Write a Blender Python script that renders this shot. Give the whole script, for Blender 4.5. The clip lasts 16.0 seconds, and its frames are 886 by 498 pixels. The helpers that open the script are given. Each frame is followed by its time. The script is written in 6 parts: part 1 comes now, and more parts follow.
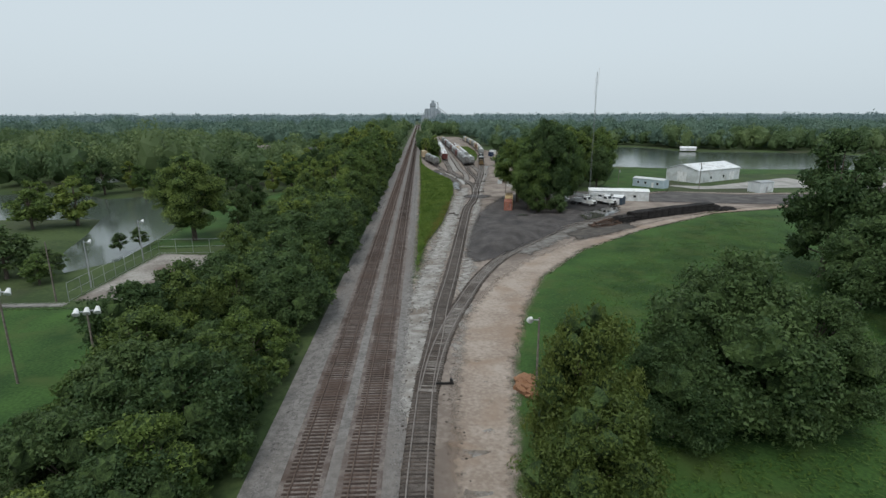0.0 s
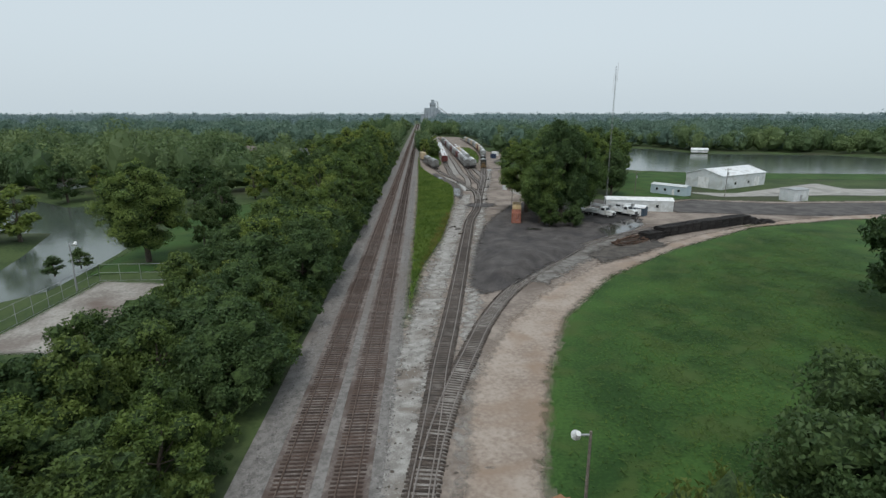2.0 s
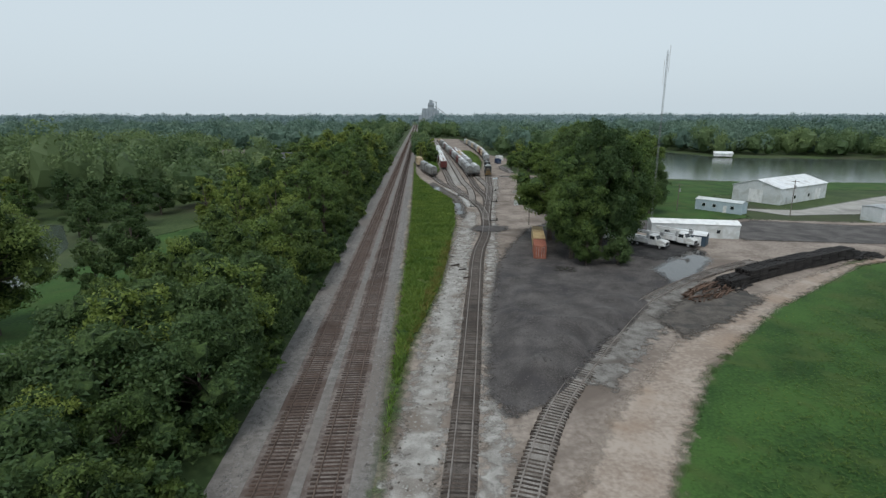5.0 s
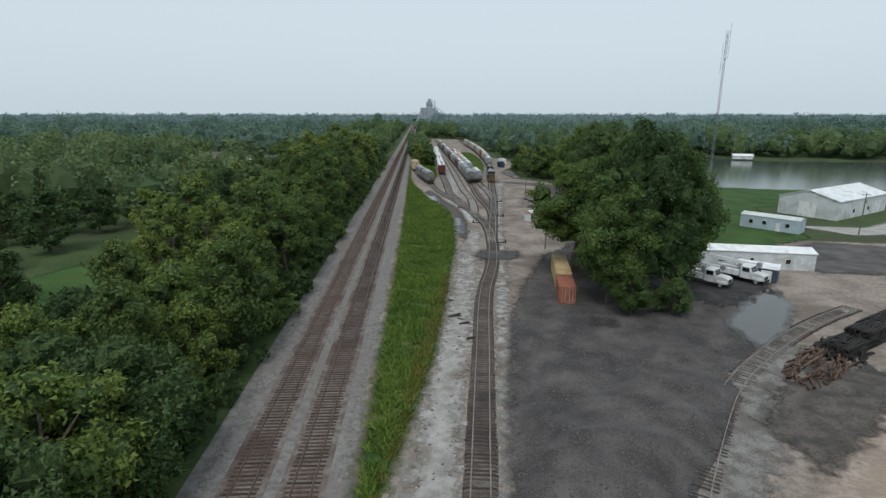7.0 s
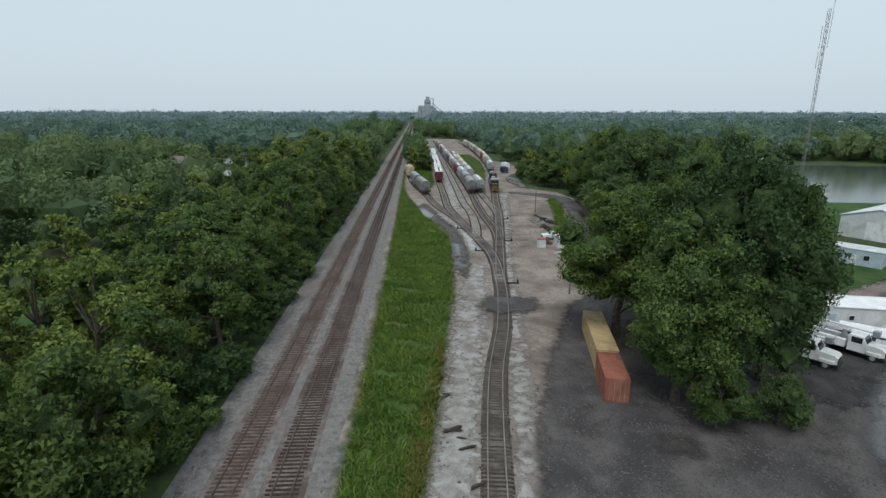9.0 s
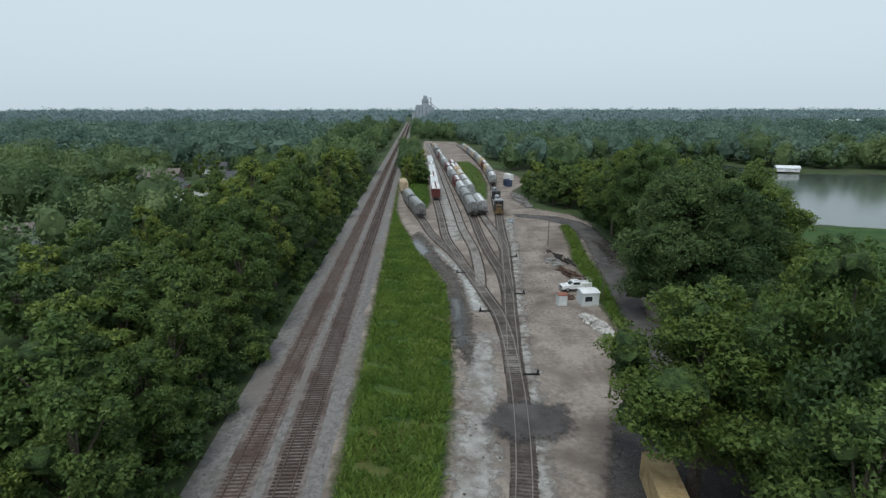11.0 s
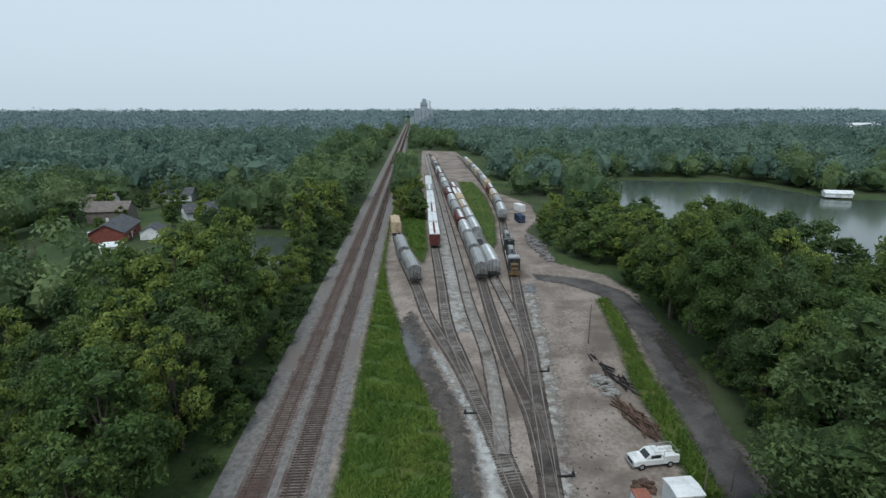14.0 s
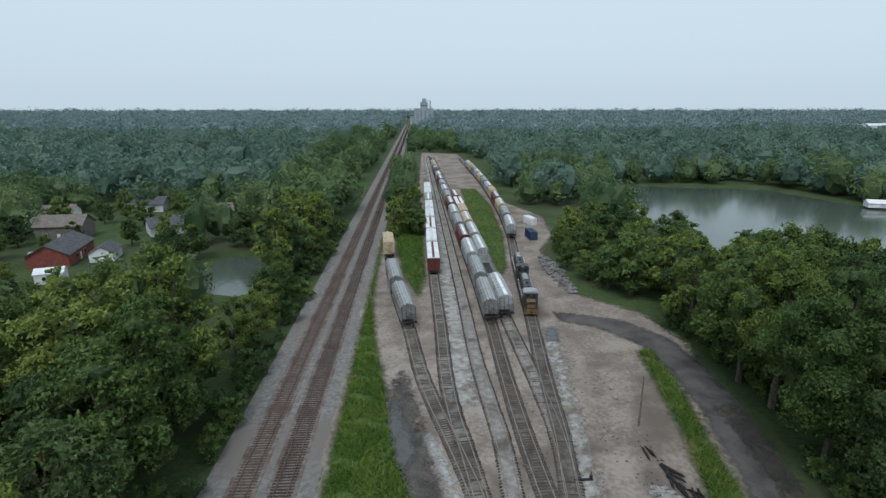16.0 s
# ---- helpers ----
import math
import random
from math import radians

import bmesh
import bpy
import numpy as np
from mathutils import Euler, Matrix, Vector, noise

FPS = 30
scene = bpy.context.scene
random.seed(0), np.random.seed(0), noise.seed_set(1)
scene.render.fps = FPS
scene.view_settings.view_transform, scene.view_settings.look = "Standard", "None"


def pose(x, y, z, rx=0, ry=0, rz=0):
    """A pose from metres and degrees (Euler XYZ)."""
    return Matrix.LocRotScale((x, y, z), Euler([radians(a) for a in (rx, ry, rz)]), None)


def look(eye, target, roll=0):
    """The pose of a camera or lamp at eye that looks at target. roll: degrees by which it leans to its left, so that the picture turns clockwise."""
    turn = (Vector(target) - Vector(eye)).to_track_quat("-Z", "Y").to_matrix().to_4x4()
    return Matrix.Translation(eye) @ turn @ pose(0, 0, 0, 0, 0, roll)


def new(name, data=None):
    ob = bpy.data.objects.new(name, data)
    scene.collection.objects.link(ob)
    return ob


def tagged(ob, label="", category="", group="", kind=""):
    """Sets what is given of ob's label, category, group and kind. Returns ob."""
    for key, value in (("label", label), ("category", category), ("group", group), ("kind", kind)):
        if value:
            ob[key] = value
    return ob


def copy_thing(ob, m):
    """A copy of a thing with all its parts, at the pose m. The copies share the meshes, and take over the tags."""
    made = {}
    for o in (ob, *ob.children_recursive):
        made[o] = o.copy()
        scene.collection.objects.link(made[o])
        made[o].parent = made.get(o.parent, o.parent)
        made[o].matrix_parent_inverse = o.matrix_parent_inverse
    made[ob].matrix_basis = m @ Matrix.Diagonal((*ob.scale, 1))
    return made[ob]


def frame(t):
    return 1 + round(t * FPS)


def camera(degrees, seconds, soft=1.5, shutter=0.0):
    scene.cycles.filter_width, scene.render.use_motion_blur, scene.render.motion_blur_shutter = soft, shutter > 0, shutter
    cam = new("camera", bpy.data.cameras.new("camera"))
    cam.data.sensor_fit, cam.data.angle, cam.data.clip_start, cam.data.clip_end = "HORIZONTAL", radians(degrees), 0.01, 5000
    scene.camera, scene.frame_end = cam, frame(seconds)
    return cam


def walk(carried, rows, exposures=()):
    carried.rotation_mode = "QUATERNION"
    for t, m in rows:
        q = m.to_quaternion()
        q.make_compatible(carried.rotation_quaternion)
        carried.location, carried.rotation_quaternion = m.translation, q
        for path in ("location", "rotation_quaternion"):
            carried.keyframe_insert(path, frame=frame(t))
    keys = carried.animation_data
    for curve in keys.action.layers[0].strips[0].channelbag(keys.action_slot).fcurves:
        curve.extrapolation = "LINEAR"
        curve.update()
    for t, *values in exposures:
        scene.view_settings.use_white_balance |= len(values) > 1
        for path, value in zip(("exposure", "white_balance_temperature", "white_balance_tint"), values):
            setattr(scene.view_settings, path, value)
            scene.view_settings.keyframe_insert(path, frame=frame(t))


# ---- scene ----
cam = camera(80.3, 16.0, soft=1.4)
# seconds, x, y, z, yaw, pitch, roll
ROWS = [
    (0.0, 7.37, 54.96, 27.73, -2.30, -14.45, 0.11),
    (0.5, 7.58, 59.40, 27.70, -2.33, -14.47, 0.07),
    (1.0, 7.82, 63.98, 27.71, -2.35, -14.46, 0.05),
    (1.5, 8.04, 68.85, 27.73, -2.35, -14.48, 0.03),
    (2.0, 8.27, 74.15, 27.72, -2.32, -14.50, 0.01),
    (2.5, 8.46, 79.82, 27.71, -2.31, -14.50, 0.01),
    (3.0, 8.63, 85.66, 27.68, -2.33, -14.48, 0.02),
    (3.5, 8.79, 91.56, 27.60, -2.35, -14.46, 0.03),
    (4.0, 9.00, 97.50, 27.48, -2.39, -14.44, 0.03),
    (6.5, 10.87, 129.52, 26.96, -2.55, -14.37, -0.01),
    (7.0, 11.26, 135.98, 26.97, -2.58, -14.44, -0.04),
    (7.5, 11.67, 142.53, 27.04, -2.62, -14.52, -0.08),
    (8.0, 12.08, 149.16, 27.24, -2.65, -14.57, -0.12),
    (10.5, 14.33, 179.57, 31.65, -2.83, -15.01, 0.01),
    (11.0, 14.62, 185.99, 33.06, -2.85, -15.09, 0.03),
    (11.5, 14.90, 192.48, 34.49, -2.88, -15.19, 0.04),
    (12.0, 15.17, 199.06, 35.98, -2.90, -15.29, 0.05),
    (12.5, 15.44, 205.70, 37.52, -2.91, -15.37, 0.06),
    (13.0, 15.72, 212.37, 39.02, -2.91, -15.38, 0.07),
    (13.5, 16.07, 219.10, 40.38, -2.92, -15.32, 0.06),
    (14.0, 16.42, 225.68, 41.22, -2.90, -15.27, 0.05),
    (14.5, 16.76, 232.01, 41.44, -2.89, -15.30, 0.04),
    (15.0, 17.10, 238.32, 41.40, -2.88, -15.30, 0.03),
    (15.5, 17.44, 244.63, 41.30, -2.85, -15.30, 0.02),
    (16.0, 17.77, 251.01, 41.25, -2.84, -15.28, 0.01),
]
walk(cam, [(t, pose(x, y, z, 90 + pitch, 0, yaw) @ pose(0, 0, 0, 0, 0, -roll)) for t, x, y, z, yaw, pitch, roll in ROWS],
     [(0.0, -0.03, 6330, 6.5), (6.5, -0.03, 6230, 6), (11.0, 0.0, 6100, 5.2), (16.0, 0.0, 5920, 4.8)])

# ---- light ----
SUN_EL, SUN_AZ = 58.0, 200.0
world = bpy.data.worlds.new("sky")
scene.world = world
world.use_nodes = True
wn, wl = world.node_tree.nodes, world.node_tree.links
sky = wn.new("ShaderNodeTexSky")
sky.sky_type = "NISHITA"
sky.sun_disc = False
sky.sun_elevation, sky.sun_rotation = radians(SUN_EL), radians(SUN_AZ)
sky.air_density, sky.dust_density, sky.ozone_density = 1.0, 4.0, 1.0
pale = wn.new("ShaderNodeHueSaturation")
pale.inputs["Saturation"].default_value = 0.35
wl.new(sky.outputs[0], pale.inputs["Color"])
veil = wn.new("ShaderNodeMix")
veil.data_type = "RGBA"
veil.inputs["Factor"].default_value = 0.78
wl.new(pale.outputs[0], veil.inputs["A"])
veil.inputs["B"].default_value = (6.5, 7.2, 7.75, 1)
wl.new(veil.outputs["Result"], wn["Background"].inputs["Color"])
wn["Background"].inputs["Strength"].default_value = 0.114
sun = new("sun", bpy.data.lights.new("sun", "SUN"))
sun.data.energy, sun.data.angle, sun.data.color = 1.5, radians(25), (1.0, 0.96, 0.9)
sun.matrix_world = look((0, 0, 100), (100 - 100 - 30 * math.sin(radians(SUN_AZ)), -30 * math.cos(radians(SUN_AZ)), 100 - 30 * math.tan(radians(SUN_EL))))


# ---- materials ----
def material(name, dark, light, scale=1.0, rough=0.85, bump=0.0, metal=0.0, fine=8.0, rand=0.0, stain=None, stain_scale=0.15, coords="Object", spec=0.3):
    """A surface that varies between two colours at two scales, with relief, stains and a change from piece to piece."""
    m = bpy.data.materials.new(name)
    m.use_nodes = True
    n, l = m.node_tree.nodes, m.node_tree.links
    b = n["Principled BSDF"]
    b.inputs["Roughness"].default_value, b.inputs["Metallic"].default_value = rough, metal
    b.inputs["Specular IOR Level"].default_value = spec
    tc = n.new("ShaderNodeTexCoord")
    big, small = n.new("ShaderNodeTexNoise"), n.new("ShaderNodeTexNoise")
    big.inputs["Scale"].default_value, small.inputs["Scale"].default_value = scale, scale * fine
    big.inputs["Detail"].default_value, small.inputs["Detail"].default_value = 6, 8
    for t in (big, small):
        l.new(tc.outputs[coords], t.inputs["Vector"])
    mixed = n.new("ShaderNodeMath")
    mixed.operation = "MULTIPLY_ADD"
    mixed.inputs[1].default_value = 0.45
    l.new(small.outputs[0], mixed.inputs[0])
    half = n.new("ShaderNodeMath")
    half.operation = "MULTIPLY"
    half.inputs[1].default_value = 0.55
    l.new(big.outputs[0], half.inputs[0])
    l.new(half.outputs[0], mixed.inputs[2])
    ramp = n.new("ShaderNodeValToRGB")
    ramp.color_ramp.elements[0].position, ramp.color_ramp.elements[1].position = 0.41, 0.59
    ramp.color_ramp.elements[0].color, ramp.color_ramp.elements[1].color = (*dark, 1), (*light, 1)
    l.new(mixed.outputs[0], ramp.inputs[0])
    colour = ramp.outputs[0]
    if stain:
        sn, sr, sm = n.new("ShaderNodeTexNoise"), n.new("ShaderNodeValToRGB"), n.new("ShaderNodeMix")
        sn.inputs["Scale"].default_value, sn.inputs["Detail"].default_value, sn.inputs["Distortion"].default_value = stain_scale, 7, 0.6
        l.new(tc.outputs[coords], sn.inputs["Vector"])
        sr.color_ramp.elements[0].position, sr.color_ramp.elements[1].position = 0.5, 0.66
        l.new(sn.outputs[0], sr.inputs[0])
        sm.data_type = "RGBA"
        l.new(sr.outputs[0], sm.inputs["Factor"])
        l.new(colour, sm.inputs["A"])
        sm.inputs["B"].default_value = (*stain, 1)
        colour = sm.outputs["Result"]
    if rand:
        info, hsv, mr = n.new("ShaderNodeObjectInfo"), n.new("ShaderNodeHueSaturation"), n.new("ShaderNodeMapRange")
        mr.inputs["To Min"].default_value, mr.inputs["To Max"].default_value = 1 - rand, 1 + rand
        l.new(info.outputs["Random"], mr.inputs["Value"])
        l.new(mr.outputs[0], hsv.inputs["Value"])
        l.new(colour, hsv.inputs["Color"])
        colour = hsv.outputs[0]
    l.new(colour, b.inputs["Base Color"])
    if bump:
        bp = n.new("ShaderNodeBump")
        bp.inputs["Strength"].default_value, bp.inputs["Distance"].default_value = 0.7, bump
        l.new(mixed.outputs[0], bp.inputs["Height"])
        l.new(bp.outputs[0], b.inputs["Normal"])
    return m


def feathered(m, ragged=1.6, scale=0.9):
    """Lets the ground below show through a sheet's broken edge, by its stored distance from the edge."""
    n, l = m.node_tree.nodes, m.node_tree.links
    at, nz, add, ramp = n.new("ShaderNodeAttribute"), n.new("ShaderNodeTexNoise"), n.new("ShaderNodeMath"), n.new("ShaderNodeMapRange")
    tc = n.new("ShaderNodeTexCoord")
    at.attribute_name = "edge"
    nz.inputs["Scale"].default_value, nz.inputs["Detail"].default_value, nz.inputs["Roughness"].default_value = scale, 9, 0.68
    l.new(tc.outputs["Object"], nz.inputs["Vector"])
    add.operation = "MULTIPLY_ADD"
    add.inputs[1].default_value = ragged * 4
    l.new(nz.outputs[0], add.inputs[0])
    l.new(at.outputs["Fac"], add.inputs[2])
    ramp.inputs["From Min"].default_value, ramp.inputs["From Max"].default_value = 2 * ragged - 0.7, 2 * ragged + 0.8
    l.new(add.outputs[0], ramp.inputs["Value"])
    mix, clear = n.new("ShaderNodeMixShader"), n.new("ShaderNodeBsdfTransparent")
    l.new(ramp.outputs[0], mix.inputs[0])
    l.new(clear.outputs[0], mix.inputs[1])
    l.new(n["Principled BSDF"].outputs[0], mix.inputs[2])
    l.new(mix.outputs[0], n["Material Output"].inputs["Surface"])
    return m


def leafy(name, dark, light, rand=0.25, patch=0.35, toned=False):
    """Leaves: light passes through a little; colour changes from leaf to leaf and from tree to tree."""
    m = bpy.data.materials.new(name)
    m.use_nodes = True
    n, l = m.node_tree.nodes, m.node_tree.links
    b = n["Principled BSDF"]
    b.inputs["Roughness"].default_value, b.inputs["Specular IOR Level"].default_value = 0.6, 0.25
    geo, info, ramp = n.new("ShaderNodeNewGeometry"), n.new("ShaderNodeObjectInfo"), n.new("ShaderNodeValToRGB")
    ramp.color_ramp.elements[0].color, ramp.color_ramp.elements[1].color = (*dark, 1), (*light, 1)
    nz, tc, ad = n.new("ShaderNodeTexNoise"), n.new("ShaderNodeTexCoord"), n.new("ShaderNodeMath")
    nz.inputs["Scale"].default_value, nz.inputs["Detail"].default_value = patch, 3
    l.new(tc.outputs["Object"], nz.inputs["Vector"])
    ad.operation = "MULTIPLY_ADD"
    ad.inputs[1].default_value = 0.5
    l.new(geo.outputs["Random Per Island"], ad.inputs[0])
    sub = n.new("ShaderNodeMath")
    sub.operation = "MULTIPLY_ADD"
    sub.inputs[1].default_value, sub.inputs[2].default_value = 1.5, -0.5
    # stored tone; the crown cores' low values paint their inner shade
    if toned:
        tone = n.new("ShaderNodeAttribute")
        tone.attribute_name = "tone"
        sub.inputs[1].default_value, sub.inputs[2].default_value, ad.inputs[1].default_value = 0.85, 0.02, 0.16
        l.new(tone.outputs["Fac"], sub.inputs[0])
    else:
        l.new(nz.outputs[0], sub.inputs[0])
    l.new(sub.outputs[0], ad.inputs[2])
    l.new(ad.outputs[0], ramp.inputs[0])
    hsv, mr, mh = n.new("ShaderNodeHueSaturation"), n.new("ShaderNodeMapRange"), n.new("ShaderNodeMapRange")
    mr.inputs["To Min"].default_value, mr.inputs["To Max"].default_value = 1 - rand, 1 + rand
    mh.inputs["To Min"].default_value, mh.inputs["To Max"].default_value = 0.515, 0.485
    l.new(info.outputs["Random"], mr.inputs["Value"])
    l.new(info.outputs["Random"], mh.inputs["Value"])
    l.new(mr.outputs[0], hsv.inputs["Value"])
    l.new(mh.outputs[0], hsv.inputs["Hue"])
    l.new(ramp.outputs[0], hsv.inputs["Color"])
    l.new(hsv.outputs[0], b.inputs["Base Color"])
    tr, mix = n.new("ShaderNodeBsdfTranslucent"), n.new("ShaderNodeMixShader")
    l.new(hsv.outputs[0], tr.inputs["Color"])
    mix.inputs[0].default_value = 0.3
    l.new(b.outputs[0], mix.inputs[1])
    l.new(tr.outputs[0], mix.inputs[2])
    l.new(mix.outputs[0], n["Material Output"].inputs["Surface"])
    return m


M_GROUND = material("rough_grass", (0.03, 0.052, 0.016), (0.062, 0.09, 0.03), 0.08, 0.95, 0.15, fine=20, stain=(0.05, 0.055, 0.03), stain_scale=0.03)
M_LAWN = feathered(material("mown_lawn", (0.018, 0.049, 0.009), (0.047, 0.102, 0.02), 0.12, 0.95, 0.06, fine=25, stain=(0.05, 0.082, 0.019), stain_scale=0.16), 0.6)
M_WEEDS = feathered(material("weedy_grass", (0.025, 0.055, 0.011), (0.075, 0.115, 0.027), 0.25, 0.95, 0.15, fine=10, stain=(0.11, 0.10, 0.03), stain_scale=0.12), 0.7)
M_DIRT = feathered(material("pale_yard_dirt", (0.17, 0.137, 0.116), (0.295, 0.25, 0.217), 0.16, 0.95, 0.05, fine=12, stain=(0.135, 0.108, 0.092), stain_scale=0.09), 1.2)
M_LIME = feathered(material("crushed_limestone", (0.19, 0.175, 0.162), (0.37, 0.355, 0.335), 0.8, 0.95, 0.05, fine=14, stain=(0.165, 0.138, 0.118), stain_scale=0.22), 2.0)
M_ROAD = feathered(material("tan_haul_road", (0.24, 0.19, 0.156), (0.36, 0.302, 0.258), 0.15, 0.95, 0.03, fine=16, stain=(0.25, 0.182, 0.136), stain_scale=0.12), 0.9)
M_DARK = feathered(material("dark_stone_gravel", (0.044, 0.039, 0.038), (0.108, 0.098, 0.095), 0.3, 0.9, 0.08, fine=22, stain=(0.045, 0.041, 0.043), stain_scale=0.14), 1.1)
M_LANE = feathered(material("worn_asphalt", (0.062, 0.056, 0.054), (0.118, 0.108, 0.103), 0.3, 0.85, 0.02, fine=14, stain=(0.05, 0.045, 0.044), stain_scale=0.2), 0.7)
M_PAVE = feathered(material("pale_pavement", (0.27, 0.26, 0.245), (0.38, 0.365, 0.34), 0.2, 0.9, 0.01, fine=12, stain=(0.19, 0.18, 0.17), stain_scale=0.1), 0.4)
M_COURT = feathered(material("stained_court_concrete", (0.2, 0.178, 0.16), (0.34, 0.318, 0.29), 0.2, 0.9, 0.01, fine=12, stain=(0.15, 0.115, 0.1), stain_scale=0.09), 0.4)
M_SPILL = feathered(material("dirty_stone_spill", (0.1, 0.09, 0.083), (0.23, 0.218, 0.204), 0.7, 0.95, 0.05, fine=12, stain=(0.1, 0.085, 0.075), stain_scale=0.2), 2.0)
M_MUD = feathered(material("damp_mud", (0.05, 0.042, 0.036), (0.105, 0.09, 0.078), 0.5, 0.75, 0.03, stain=(0.04, 0.036, 0.033), stain_scale=0.4, spec=0.35), 1.6)
M_WHITESTONE = feathered(material("white_crushed_stone", (0.3, 0.295, 0.285), (0.46, 0.45, 0.435), 1.0, 0.95, 0.04, fine=12, stain=(0.27, 0.25, 0.23), stain_scale=0.3), 1.2)
M_BLACKGRAVEL = feathered(material("black_cinder_gravel", (0.018, 0.017, 0.018), (0.048, 0.045, 0.045), 0.4, 0.9, 0.05, fine=18, stain=(0.06, 0.055, 0.053), stain_scale=0.2), 1.8)
M_PUDDLE = feathered(material("puddle_water", (0.05, 0.048, 0.045), (0.075, 0.07, 0.065), 0.4, 0.06, 0.0, spec=0.6), 0.9, 0.6)
M_BALLAST = material("grey_ballast", (0.125, 0.116, 0.11), (0.222, 0.208, 0.198), 1.6, 0.95, 0.06, fine=7, stain=(0.16, 0.14, 0.128), stain_scale=0.05)
M_BALLAST3 = material("pale_yard_ballast", (0.16, 0.142, 0.128), (0.3, 0.278, 0.258), 1.0, 0.95, 0.06, fine=9, stain=(0.1, 0.085, 0.075), stain_scale=0.2)
M_BALLAST2 = material("dirty_ballast", (0.06, 0.05, 0.044), (0.15, 0.13, 0.117), 1.0, 0.95, 0.06, fine=9, stain=(0.04, 0.033, 0.03), stain_scale=0.15)
M_BALLAST4 = material("stained_yard_ballast", (0.1, 0.087, 0.077), (0.235, 0.214, 0.196), 0.9, 0.95, 0.06, fine=9, stain=(0.06, 0.05, 0.044), stain_scale=0.1)
M_TRACKBED = material("rust_stained_ballast", (0.1, 0.08, 0.072), (0.2, 0.172, 0.158), 1.4, 0.95, 0.05, fine=8, stain=(0.085, 0.062, 0.053), stain_scale=0.2)
M_TIE = material("weathered_tie_wood", (0.032, 0.02, 0.016), (0.08, 0.054, 0.043), 3.0, 0.9, 0.01, fine=8, rand=0.4)
M_TIE2 = material("old_tie_wood", (0.03, 0.023, 0.019), (0.082, 0.064, 0.054), 3.0, 0.9, 0.01, fine=8, rand=0.4)
M_RAIL = material("rusty_rail", (0.10, 0.065, 0.05), (0.19, 0.14, 0.115), 1.5, 0.55, 0.0, metal=0.4)
M_RAIL_WORN = material("worn_rail_steel", (0.2, 0.165, 0.145), (0.34, 0.3, 0.275), 1.5, 0.45, 0.0, metal=0.5)
M_SCRAP = material("rusty_scrap", (0.05, 0.03, 0.022), (0.135, 0.083, 0.058), 2.0, 0.8, 0.01, rand=0.35)
M_CREO = material("creosoted_wood", (0.012, 0.011, 0.011), (0.035, 0.031, 0.03), 2.0, 0.85, 0.01, rand=0.4)
M_WATER = material("pond_water", (0.06, 0.078, 0.064), (0.08, 0.1, 0.083), 0.05, 0.14, 0.0, spec=0.5)
M_BARK = material("bark", (0.06, 0.048, 0.04), (0.14, 0.115, 0.095), 4.0, 0.95, 0.02)
# M_LEAF and M_LEAF_D are lightened for haze over the tree belts.
M_LEAF = leafy("leaves_green", (0.05, 0.094, 0.025), (0.155, 0.215, 0.056))
M_LEAF_L = leafy("leaves_light_green", (0.07, 0.115, 0.024), (0.21, 0.262, 0.06))
# Darker copies of the leaf greens; the near trees' lower brightness is painted in.
M_OLIVE_DIM = leafy("leaves_olive_dimmed", (0.036, 0.062, 0.013), (0.11, 0.145, 0.034))
M_LEAF_DIM = leafy("leaves_green_dimmed", (0.038, 0.07, 0.018), (0.118, 0.165, 0.041))
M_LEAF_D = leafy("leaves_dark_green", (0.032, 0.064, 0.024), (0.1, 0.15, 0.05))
# Darker than the leaves: the crown's inner shade is put into this green.
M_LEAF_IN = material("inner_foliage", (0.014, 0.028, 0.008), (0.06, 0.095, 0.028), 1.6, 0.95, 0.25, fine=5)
# Haze is painted into these greens: lighter, then bluer and paler with distance.
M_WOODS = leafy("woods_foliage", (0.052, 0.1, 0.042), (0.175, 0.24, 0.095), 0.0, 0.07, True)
M_WOODS_MID = leafy("hazed_woods_foliage", (0.075, 0.13, 0.1), (0.175, 0.25, 0.18), 0.0, 0.05, True)
M_WOODS_FAR = leafy("hazed_far_woods_foliage", (0.135, 0.2, 0.2), (0.23, 0.31, 0.31), 0.0, 0.02, True)
M_GRASS = leafy("weed_blades", (0.054, 0.12, 0.018), (0.175, 0.245, 0.046), 0.0, 0.15)
M_DRY = leafy("dry_weed_blades", (0.085, 0.1, 0.02), (0.23, 0.2, 0.055), 0.0, 0.3)
M_NAVY = material("navy_siding", (0.03, 0.05, 0.075), (0.055, 0.08, 0.11), 0.6, 0.6, 0.0)
M_TURF = leafy("turf_blades", (0.024, 0.064, 0.01), (0.085, 0.15, 0.028), 0.0, 0.12)
M_CHIPS3 = material("pale_stone_chips", (0.19, 0.182, 0.174), (0.37, 0.36, 0.34), 2.5, 0.9, 0.0)
M_CHIPS = material("dark_stone_chips", (0.05, 0.045, 0.044), (0.125, 0.114, 0.111), 2.5, 0.9, 0.0)
M_CHIPS2 = material("grey_stone_chips", (0.09, 0.083, 0.08), (0.27, 0.255, 0.247), 2.5, 0.9, 0.0)
M_CLOD = material("dark_dirt_clods", (0.045, 0.038, 0.033), (0.12, 0.1, 0.085), 2.0, 0.95, 0.0)
M_GREYCAR = material("grey_hopper_paint", (0.17, 0.17, 0.168), (0.27, 0.27, 0.265), 0.5, 0.6, 0.0, stain=(0.11, 0.1, 0.092), stain_scale=0.5, fine=5)
M_SILVER = material("silver_hopper_paint", (0.27, 0.28, 0.28), (0.38, 0.39, 0.39), 0.5, 0.5, 0.0, stain=(0.19, 0.185, 0.18), stain_scale=0.5, fine=5)
